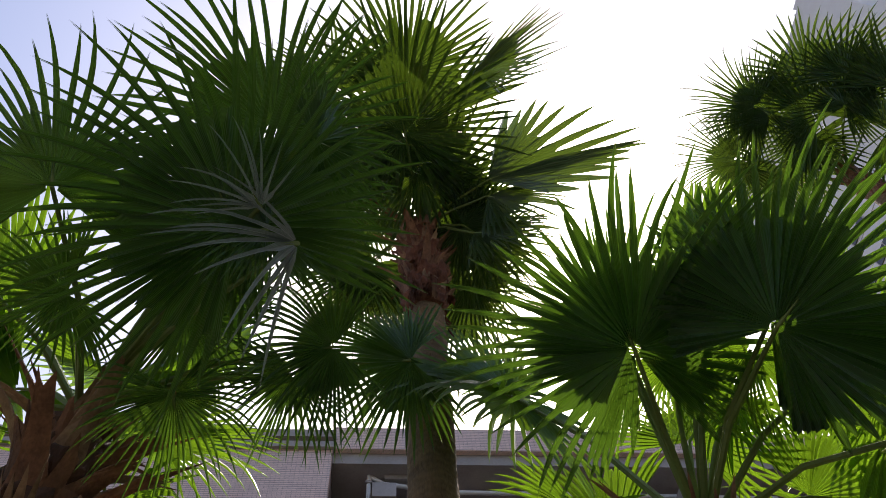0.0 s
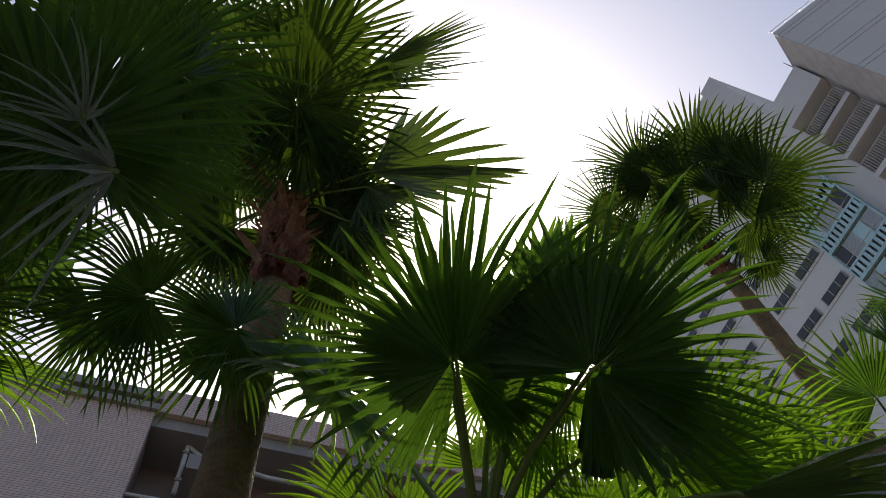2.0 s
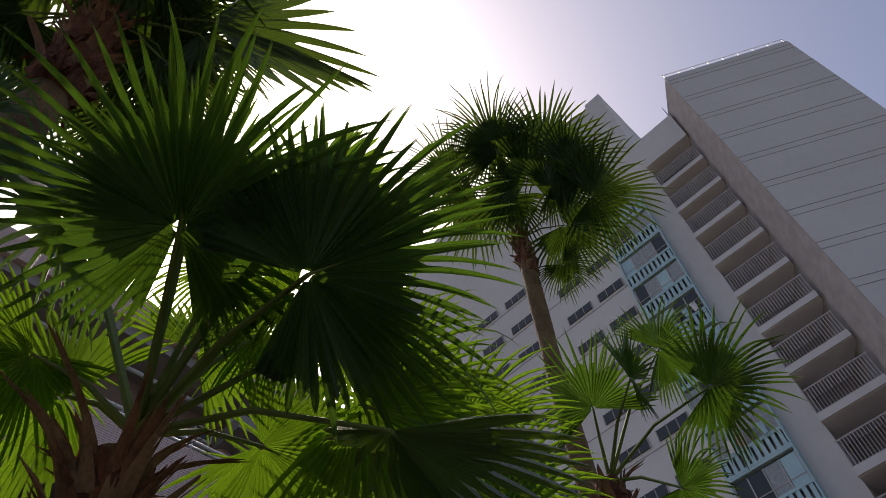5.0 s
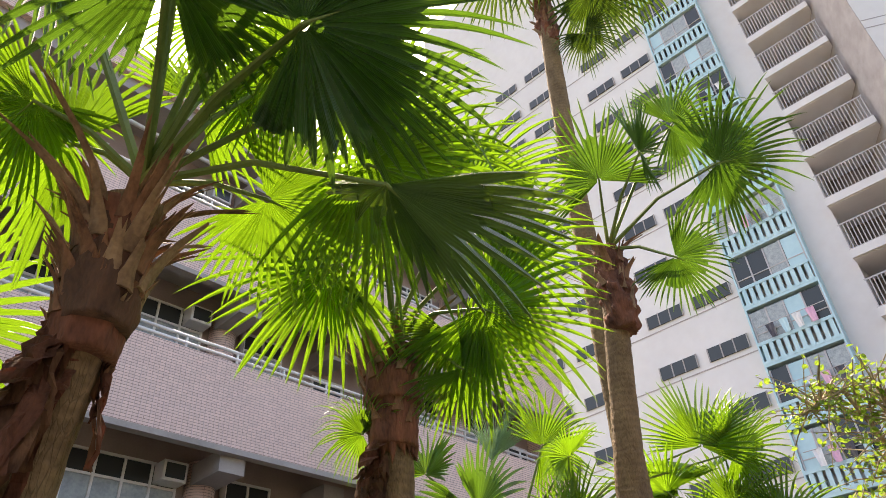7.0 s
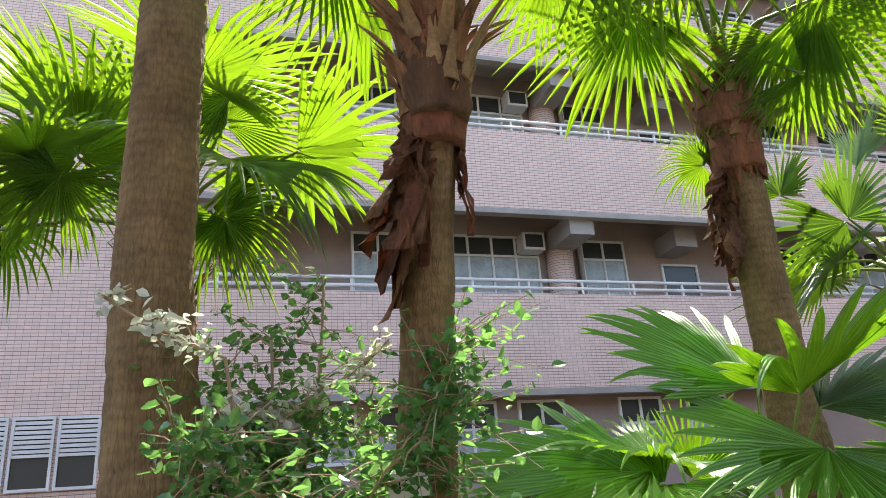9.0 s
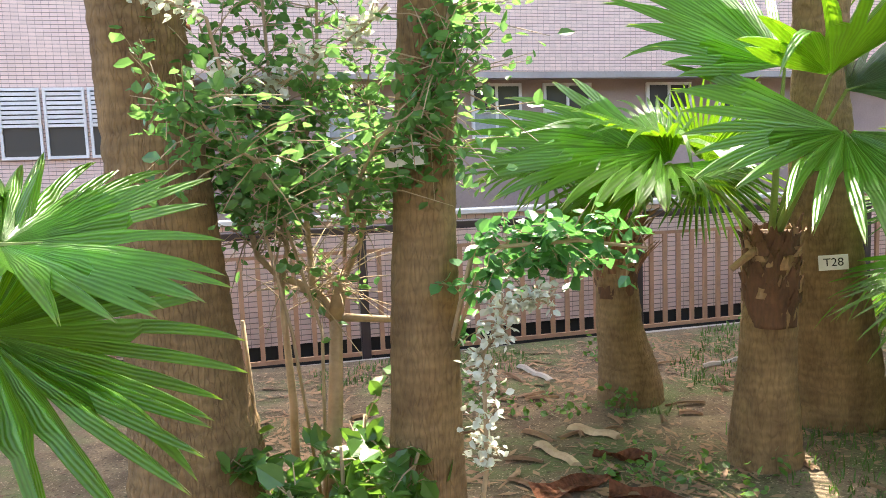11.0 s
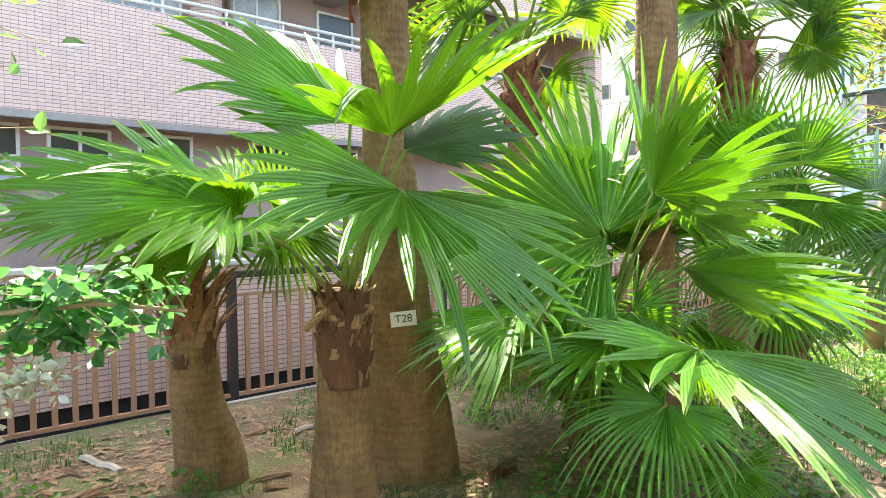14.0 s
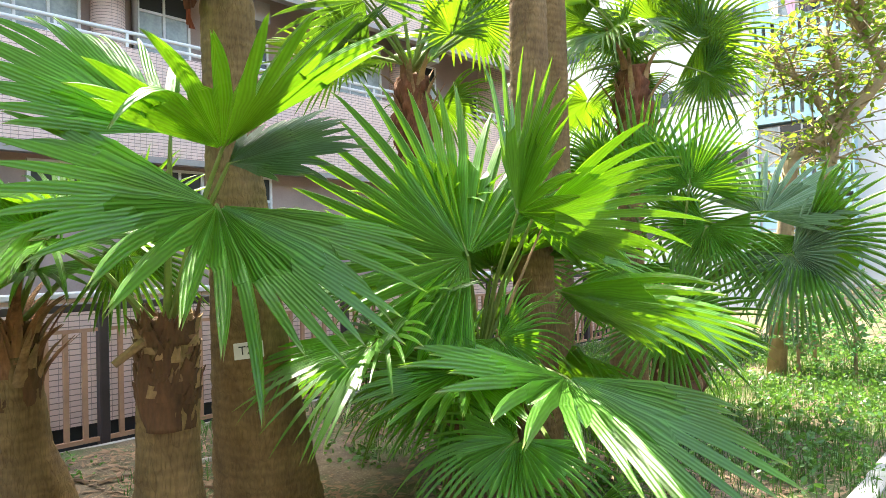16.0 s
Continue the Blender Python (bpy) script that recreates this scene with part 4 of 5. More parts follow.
LEAVES_G = [
    (3.03, 2.51, 1.64, -105, -35, -10, 0.93, 'broad', -125, 85),
    (3.26, 2.84, 1.91, -101, 23, 17, 1.0, 'broad', -62, 44),
    (3.05, 2.88, 1.96, 137, 35, -27, 0.91, 'broad', -62, 75),
    (2.71, 3.28, 1.54, 171, -11, -23, 0.78, 'open'),
]
# Drawn in the dark material in place of shade from the leaf above.
LEAVES_G_SHADED = [
    (3.17, 2.65, 1.82, -41, 13, 25, 0.6, 'broad', -70, 80),
]
LEAVES_F = [
    (2.73, 3.41, 1.62, 174, 0, -25, 1.13, 'broad', -75, 75),
    (2.95, 3.7, 1.66, 168, 8, -10, 0.9, 'open'),
    (2.91, 3.97, 1.42, -178, -21, -13, 0.79, 'open'),
    (3.29, 3.87, 1.55, -17, -1, 86, 0.6, 'open'),
    (2.43, 4.2, 1.55, 180, -1, -25, 0.66, 'open'),
]
LEAVES_H = [
    (3.92, 1.81, 0.69, 159, -30, -28, 0.58, 'hang'),
    (4.35, 2.39, 1.43, 80, 60, -12, 1.08, 'upright', -75, 165),
    (4.56, 2.23, 1.64, 84, 74, 38, 0.82, 'folded', -38, 118),
    (4.65, 2.20, 1.61, -62, 7, -41, 0.83, 'broad', -50, 75),
    (4.58, 1.99, 0.83, -109, -22, -10, 1.13, 'broad', -112, 80),
    (4.10, 2.22, 0.91, -168, -9, -14, 0.63, 'broad', -70, 70),
    (4.99, 2.28, 1.23, -66, -16, -21, 1.11, 'broad', -50, 80),
    (4.16, 2.32, 0.85, 148, -11, -47, 0.55, 'open'),
    (4.75, 2.95, 1.5, -120, 40, -10, 0.75, 'open'),
    (5.15, 2.85, 1.35, -95, 25, -15, 0.8, 'open'),
    (4.05, 2.2, 0.6, -157, -52, -6, 0.3, 'hang'),
    (4.12, 1.6, 0.4, -147, -51, 21, 0.34, 'hang'),
    (4.46, 2.3, 1.01, -81, -41, 51, 0.47, 'hang'),
]
LEAVES_I = [
    (7.4, 2.59, 1.69, -45, 32, 77, 0.53, 'open'),
    (7.15, 2.38, 1.95, 2, 80, 21, 0.66, 'stiff'),
    (7.7, 1.71, 1.52, -93, -54, 67, 0.9, 'open'),
    (7.17, 2.82, 1.99, 89, 61, -61, 0.84, 'stiff'),
    (7.3, 2.31, 1.63, 132, -64, -65, 0.8, 'hang'),
    (7.17, 3.19, 2.22, 92, 46, -88, 0.47, 'open'),
    (6.7, 2.4, 0.95, -86, -40, 58, 0.77, 'open'),
    (6.78, 2.75, 1.33, 136, -50, -65, 0.74, 'hang'),
]
LEAVES_I_SHEEN = [
    (7.81, 2.03, 1.71, -38, 36, 24, 0.86, 'broad', -100, 100),
    (7.59, 1.76, 1.39, -94, -54, 65, 0.78, 'hang'),
]
LEAVES_P = [
    (8.08, 2.61, 3.38, -59, 12, -80, 0.73, 'open'),
    (7.76, 3.23, 3.5, 112, -23, 85, 0.53, 'open'),
    (8.05, 3.02, 3.63, -33, 78, 65, 0.68, 'open'),
    (8.16, 2.6, 3.08, -63, -34, 89, 0.63, 'hang'),
    (7.9, 3.2, 3.09, 118, -65, -84, 0.52, 'hang'),
    (7.89, 3.72, 3.76, 102, 0, 82, 0.61, 'hang'),
]
LEAVES_N = [
    (0.94, 3.76, 3.51, 28, -1, -21, 0.75, 'broad', -125, 150),
    (-0.21, 3.79, 3.4, -149, 66, 58, 0.84, 'open'),
    (-0.27, 3.73, 3.27, 144, -63, 39, 0.51, 'hang'),
    (0.47, 3.96, 3.2, 29, -71, -65, 0.68, 'hang'),
    (0.53, 4.01, 3.8, -63, 77, -34, 0.79, 'open'),
    (0.03, 4.14, 3.9, -146, 67, 52, 0.81, 'open'),
    (0.55, 3.83, 3.88, -157, 45, 55, 0.51, 'open'),
    (0.55, 3.87, 3.12, 7, -62, -64, 0.43, 'hang'),
]
LEAVES_O = [
    (5.12, 4.53, 3.82, -49, 69, 53, 0.45, 'broad', -105, 105),
    (5.83, 3.45, 3.82, 176, -4, -122, 0.45, 'open'),
    (5.83, 3.71, 3.18, -141, 63, -135, 0.52, 'broad', -110, 115),
    (6.07, 3.89, 4.11, -55, 20, -73, 0.61, 'open'),
    (7.7, 3.06, 4.23, -58, 71, 84, 0.77, 'stiff'),
    (7.85, 2.79, 4.12, -59, 25, -52, 0.65, 'open'),
    (6.15, 3.7, 3.35, -60, 35, -60, 0.6, 'open'),
]
# Back-row leaves standing in shade, which the darker material paints in.
LEAVES_O_SHADED = [
    (5.29, 4.11, 3.41, 130, -26, 40, 0.7, 'broad', -75, 70),
    (5.37, 4.15, 3.46, -91, 73, 179, 0.61, 'broad', -95, 60),
    (5.2, 4.2, 3.1, 165, -35, 10, 0.6, 'near'),
]
LEAVES_O_SHEEN = [
    (5.83, 4.34, 4.04, -54, 68, 49, 0.7, 'open', -60, 45),
]
LEAVES_K = [
    (0.18, 1.74, 1.41, 11, 0, 19, 0.49, 'half'),
    (0.16, 1.66, 1.24, -10, -32, 31, 0.54, 'half'),
]

pa = palm_tree("tall fan palm with a stout bare trunk", (0.33, 2.85, 0))
palm_trunk(pa, [(0.42, 2.96, -0.1), (0.41, 2.95, 0.35), (0.37, 2.94, 1.0), (0.29, 2.9, 2.5), (0.32, 2.87, 4.6), (0.35, 2.84, 6.5), (0.34, 2.83, 7.6)], [0.33, 0.27, 0.20, 0.155, 0.14, 0.13, 0.1], 1)
boots(pa, (0.34, 2.83), 0.14, 6.3, 7.6, 60, 3, out=0.6, tan=0.1)
flaps(pa, (0.34, 2.83), 0.14, 6.5, 7.3, 34, 43, length=0.5)
fans(pa, (0.34, 2.83, 7.7), LEAVES_A, M_LEAF_DARK)
fans(pa, (0.34, 2.83, 7.7), LEAVES_A_OUTER, M_LEAF_DARK)
crown_leaves(pa, (0.34, 2.83, 7.8), 8, 0.9, 1.0, 11, el=(80, 0), az=(20, 200), material=M_LEAF_DARK)

pb = palm_tree("fan palm with a shaggy crown of cut leaf bases", (-1.47, 2.4, 0))
palm_trunk(pb, [(-1.44, 2.4, -0.1), (-1.44, 2.4, 0.6), (-1.42, 2.4, 2.5), (-1.4, 2.38, 4.2)], [0.3, 0.2, 0.16, 0.15], 2)
# Darker core colour stands in for the shade between leaf bases.
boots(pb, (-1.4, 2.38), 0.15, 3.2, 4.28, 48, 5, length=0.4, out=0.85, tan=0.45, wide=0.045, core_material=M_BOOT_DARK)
fans(pb, (-1.44, 2.35, 4.4), LEAVES_B, M_LEAF_SHADED)
fans(pb, (-1.44, 2.35, 4.4), LEAVES_B_OUTER, M_LEAF_SHADED)
fans(pb, (-1.44, 2.35, 4.4), LEAVES_B_SHEEN, M_SKY_SHEEN)
crown_leaves(pb, (-1.47, 2.38, 4.45), 8, 0.9, 0.9, 12, el=(70, 0), az=(30, 250))

pc = palm_tree("fan palm with hanging dead sheaths under its crown", (1.28, 2.65, 0))
palm_trunk(pc, [(1.285, 2.8, -0.1), (1.295, 2.79, 0.5), (1.31, 2.71, 1.4), (1.34, 2.5, 2.6), (1.37, 2.3, 3.5)], [0.17, 0.15, 0.118, 0.1, 0.11], 3)
# Core darkened in colour so the gaps between straps look shaded.
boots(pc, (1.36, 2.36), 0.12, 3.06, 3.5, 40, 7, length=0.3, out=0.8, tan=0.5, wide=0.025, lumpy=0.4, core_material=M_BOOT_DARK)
sleeve(pc, [(1.345, 2.44, 2.92), (1.35, 2.4, 3.1), (1.36, 2.36, 3.3), (1.36, 2.35, 3.48)], [0.108, 0.122, 0.135, 0.14], 12)
boots(pc, (1.35, 2.4), 0.115, 2.96, 3.2, 34, 17, length=0.13, out=0.5, tan=0.2, wide=0.022, lumpy=0.3)
flaps(pc, (1.34, 2.46), 0.105, 2.6, 3.0, 18, 9, length=0.42, az=(150, 245), wide=0.07)
flaps(pc, (1.34, 2.46), 0.1, 2.8, 3.0, 6, 39, length=0.5, az=(175, 225), wide=0.12)
flaps(pc, (1.34, 2.46), 0.115, 2.92, 3.0, 3, 19, length=0.5, az=(315, 335), wide=0.05, stand=0.3)
fans(pc, (1.37, 2.28, 3.6), LEAVES_C_BROAD, M_LEAF_SHADED)
fans(pc, (1.37, 2.28, 3.6), LEAVES_C)
fans(pc, (1.37, 2.28, 3.6), LEAVES_C_OUTER)
fans(pc, (1.37, 2.28, 3.6), LEAVES_C_SHADED, M_LEAF_DARK)

pd = palm_tree("leaning fan palm with a flared base and a number tag", (3.93, 3.5, 0))
palm_trunk(pd, [(3.95, 3.55, -0.1), (3.925, 3.53, 0.2), (3.75, 3.4, 0.95), (3.58, 3.27, 2.0), (3.46, 3.13, 3.7)], [0.33, 0.29, 0.2, 0.135, 0.12], 4)
boots(pd, (3.46, 3.12), 0.165, 3.62, 3.9, 26, 8, length=0.28, out=0.7, tan=0.75, wide=0.028, lumpy=0.3, core_material=M_FIBRE)
sleeve(pd, [(3.49, 3.16, 3.22), (3.48, 3.15, 3.4), (3.47, 3.13, 3.6), (3.46, 3.12, 3.86)], [0.135, 0.155, 0.165, 0.165], 5)
boots(pd, (3.47, 3.14), 0.142, 3.35, 3.68, 26, 18, length=0.14, out=0.4, tan=0.12, wide=0.022, lumpy=0.3)
flaps(pd, (3.49, 3.165), 0.135, 3.05, 3.45, 13, 10, length=0.42, az=(135, 200), wide=0.07)
flaps(pd, (3.5, 3.18), 0.13, 2.85, 3.1, 9, 30, length=0.22, az=(140, 185), wide=0.05)
fans(pd, (3.42, 3.06, 4.0), LEAVES_D)

pe = palm_tree("slender fan palm with pale bark", (5.2, 2.55, 0))
palm_trunk(pe, [(5.3, 2.65, -0.1), (5.28, 2.63, 1.0), (5.26, 2.6, 3.2), (5.31, 2.38, 5.0)], [0.19, 0.13, 0.11, 0.1], 5)
boots(pe, (5.28, 2.36), 0.1, 4.5, 5.2, 20, 11, length=0.25, out=0.6)
fans(pe, (5.28, 2.34, 5.2), LEAVES_E, M_LEAF_SHADED)

pf = palm_tree("tall slender fan palm behind the others", (6.6, 3.2, 0))
palm_trunk(pf, [(6.7, 3.4, -0.1), (6.6, 3.3, 3.2), (6.35, 3.1, 7.5), (6.36, 2.98, 10.4)], [0.18, 0.14, 0.12, 0.11], 6)
boots(pf, (6.36, 2.99), 0.1, 9.7, 10.5, 18, 12)
fans(pf, (6.36, 2.98, 10.5), LEAVES_TALL, M_LEAF_DARK)

pg = palm_tree("young fan palm with a dark collar of leaf bases", (3.12, 3.1, 0))
palm_trunk(pg, [(3.13, 3.1, -0.1), (3.13, 3.1, 0.1), (3.1, 3.05, 0.5), (3.08, 3.0, 1.1)], [0.19, 0.175, 0.14, 0.12], 7)
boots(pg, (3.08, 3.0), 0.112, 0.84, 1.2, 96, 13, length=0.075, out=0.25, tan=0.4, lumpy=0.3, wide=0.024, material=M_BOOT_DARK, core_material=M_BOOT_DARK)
fans(pg, (3.08, 3.0, 1.12), LEAVES_G, M_LEAF_FRESH_LIT)
fans(pg, (3.08, 3.0, 1.12), LEAVES_G_SHADED, M_LEAF_DARK)

def cut_stalk(palm, points, r0, r1, label):
    """A dead leaf stalk along points, tapering to its cut end."""
    n = len(points) - 1
    bm = tube(bmesh.new(), [Vector(p) - palm.location for p in points], [r0 + (r1 - r0) * i / n for i in range(n + 1)], 8)
    part("dead_stalk", bm, M_BOOT_CUT, palm, label)


cut_stalk(pg, [(3.04, 2.97, 1.12), (2.95, 2.96, 1.11), (2.85, 2.99, 1.03)], 0.024, 0.016, "cut tan leaf stalk")
ph = palm_tree("small fan palm near the fence", (3.0, 4.25, 0))
palm_trunk(ph, [(3.0, 4.25, -0.1), (3.0, 4.25, 0.1), (2.9, 4.2, 0.5), (2.85, 4.15, 1.0)], [0.23, 0.21, 0.15, 0.12], 8)
boots(ph, (2.86, 4.16), 0.112, 0.82, 1.16, 38, 14, length=0.24, out=0.75, lumpy=0.4, tan=0.25, wide=0.024, core_material=M_BOOT_DARK)
fans(ph, (2.85, 4.15, 1.1), LEAVES_F, M_LEAF_FRESH_LIT)

pi = palm_tree("low fan palm with wide arching leaves", (4.75, 2.7, 0))
palm_trunk(pi, [(4.8, 2.75, -0.1), (4.8, 2.7, 0.7)], [0.2, 0.15], 9)
boots(pi, (4.8, 2.72), 0.16, 0.1, 0.7, 24, 15, length=0.2, out=0.5, tan=0.1, material=M_BOOT_DARK, core_material=M_BOOT_DARK)
fans(pi, (4.8, 2.7, 0.8), LEAVES_H, M_LEAF_FRESH_LIT)
crown_leaves(pi, (4.8, 2.7, 0.85), 10, 0.8, 0.75, 24, el=(62, -15), az=(-30, 200), material=M_LEAF_FRESH_LIT)

cut_stalk(pi, [(4.75, 2.62, 0.7), (4.55, 2.38, 0.98), (4.51, 2.25, 1.2), (4.576, 2.09, 1.57)], 0.02, 0.004, "dry tan pointed leaf stalk")
pj = palm_tree("fan palm beside the path, two broad leaves painted with a grey-green sheen", (7.4, 2.6, 0))
palm_trunk(pj, [(7.4, 2.6, -0.1), (7.35, 2.6, 0.9)], [0.2, 0.15], 10)
boots(pj, (7.36, 2.6), 0.15, 0.1, 0.9, 20, 16, length=0.25, out=0.5, tan=0.1, material=M_BOOT_DARK, core_material=M_BOOT_DARK)
fans(pj, (7.35, 2.6, 1.0), LEAVES_I, M_LEAF_FRESH_LIT)
fans(pj, (7.35, 2.6, 1.0), LEAVES_I_SHEEN, M_SHEEN)

pk = palm_tree("fan palm at the back with drooping dead petioles", (7.95, 3.3, 0))
palm_trunk(pk, [(8.0, 3.4, -0.1), (7.95, 3.3, 1.5), (7.9, 3.2, 3.1)], [0.2, 0.13, 0.12], 11)
boots(pk, (7.9, 3.2), 0.13, 2.4, 3.2, 18, 17, length=0.35, out=0.6, tan=0.5)
fans(pk, (7.9, 3.2, 3.25), LEAVES_P)
crown_leaves(pk, (7.9, 3.2, 3.3), 8, 0.8, 0.8, 20, el=(70, -30), az=(0, 200))

pl = palm_tree("fan palm half hidden behind the stout trunk", (0.2, 4.5, 0))
palm_trunk(pl, [(0.2, 4.5, -0.1), (0.2, 4.45, 1.0), (0.22, 4.35, 3.0)], [0.2, 0.14, 0.12], 12)
boots(pl, (0.22, 4.36), 0.12, 2.5, 3.1, 18, 18)
fans(pl, (0.22, 4.34, 3.15), LEAVES_N)
crown_leaves(pl, (0.22, 4.34, 3.2), 7, 0.85, 0.9, 25, el=(55, -5), az=(120, 330))

pm = palm_tree("fan palm in the back row by the fence", (6.2, 4.5, 0))
palm_trunk(pm, [(6.2, 4.5, -0.1), (6.15, 4.45, 1.0), (6.05, 4.35, 2.9)], [0.2, 0.14, 0.12], 13)
boots(pm, (6.06, 4.36), 0.12, 2.4, 3.0, 18, 19)
fans(pm, (6.05, 4.35, 3.05), LEAVES_O)
fans(pm, (6.05, 4.35, 3.05), LEAVES_O_SHADED, M_LEAF_SHADED)
fans(pm, (6.05, 4.35, 3.05), LEAVES_O_SHEEN, M_SHEEN)
crown_leaves(pm, (6.05, 4.35, 3.1), 4, 0.75, 0.7, 21, el=(50, -30), az=(0, 180))

pn = palm_tree("low young palm at the edge of the bed", (-0.55, 1.75, 0))
palm_trunk(pn, [(-0.55, 1.75, -0.1), (-0.55, 1.75, 0.55)], [0.15, 0.12], 14)
boots(pn, (-0.55, 1.75), 0.13, 0.15, 0.6, 14, 22, length=0.18)
# Lighter leaf colour here puts the sunlight on this palm into its leaves.
fans(pn, (-0.55, 1.75, 0.65), LEAVES_K, M_LEAF_FRESH_LIT)


# ---- number tags on two trunks ----
def tag(text, place, facing, label):
    t = thing("number_tag", label, "tag", place)
    t.rotation_euler = (0, radians(-4), facing)
    part("plate", boxes((-0.07, 0.07, -0.004, 0.0, -0.04, 0.04), bevel=0.002), M_WHITE, t)
    cu = bpy.data.curves.new("number", "FONT")
    cu.body, cu.size, cu.extrude, cu.align_x, cu.align_y = text, 0.06, 0.0006, "CENTER", "CENTER"
    tmp = new("number", cu)
    me = bpy.data.meshes.new_from_object(tmp.evaluated_get(bpy.context.evaluated_depsgraph_get()))
    bpy.data.objects.remove(tmp)
    me.materials.clear()
    me.materials.append(M_DARK)
    n = part("number", me, None, t)
    n.rotation_euler, n.location = (radians(90), 0, 0), (0, -0.0055, 0)


tag("T29", (1.2, 2.5, 1.60), radians(-14), "white plastic tag with a handwritten tree number")
tag("T28", (3.56, 3.13, 1.0), radians(-32), "white plastic tag with a handwritten tree number")


# ---- shrubs, weeds, litter ----
def leaf_quads(bm, centre, direction, size, r, fold=0.25):
    """One small pointed leaf as two folded halves."""
    d = direction.normalized()
    s = d.cross(Vector((r.uniform(-1, 1), r.uniform(-1, 1), r.uniform(0.2, 1.4)))).normalized()
    n = s.cross(d)
    base, tip = centre, centre + d * size
    m1, m2 = centre + d * size * 0.35, centre + d * size * 0.7
    w = size * r.uniform(0.28, 0.4)
    v = [bm.verts.new(p) for p in (base, m1 + s * w + n * w * fold, m2 + s * w * 0.8 + n * w * fold, tip, m2 - s * w * 0.8 + n * w * fold, m1 - s * w + n * w * fold, m1, m2)]
    for f in ((0, 1, 6), (1, 2, 7, 6), (2, 3, 7), (0, 6, 5), (6, 7, 4, 5), (7, 3, 4)):
        bm.faces.new([v[i] for i in f])


def shrub(name, label, base, stems, leaves_per, size, seed, material, spread=0.12, bark=None, twig=0.012, cat="shrub", bare=-1.0):
    """Stems with side twigs, and small leaves along the twigs above the height bare."""
    r = random.Random(seed)
    sh = thing(name, label, cat, base)
    fo = bmesh.new()
    o = Vector(base)
    for pts, rad in stems:
        pts = [Vector(p) - o for p in pts]
        n = len(pts)
        part("stem", tube(bmesh.new(), pts, [rad * (1 - 0.6 * i / n) for i in range(n)], 7), bark or M_TRUNK, sh, smooth=True)
        tw = bmesh.new()
        for i in range(int(leaves_per / 7)):
            u = r.uniform(0.25, 1.0) * (n - 1)
            k = min(int(u), n - 2)
            p = pts[k].lerp(pts[k + 1], u - k)
            if p.z < bare - 0.35 or (p.z < bare - 0.1 and r.random() < 0.6):
                continue
            d = Vector((r.gauss(0, 1), r.gauss(0, 1), r.gauss(0.25, 0.7))).normalized()
            e = p + d * spread * r.uniform(0.5, 2.0)
            tube(tw, [p, (p + e) / 2 + Vector((0, 0, spread * 0.1)), e], [twig * 0.4, twig * 0.3, twig * 0.15], 4)
            for j in range(7):
                q = p.lerp(e, 0.25 + 0.75 * j / 6) + Vector((r.gauss(0, 0.015), r.gauss(0, 0.015), r.gauss(0, 0.015)))
                if q.z < bare and r.random() < 0.88:
                    continue
                leaf_quads(fo, q, Vector((r.gauss(0, 1), r.gauss(0, 1), r.gauss(-0.1, 0.6))), size * r.uniform(0.6, 1.3), r)
        tagged(part("twig_spray", tw, bark or M_TRUNK, sh), kind="stuff")
    tagged(part("foliage", fo, material, sh), kind="stuff")
    return sh


M_BARK = mat("shrub_bark", (0.46, 0.35, 0.22), 0.85, second=(0.27, 0.2, 0.12), scale=8, fine=60, bump=0.4)
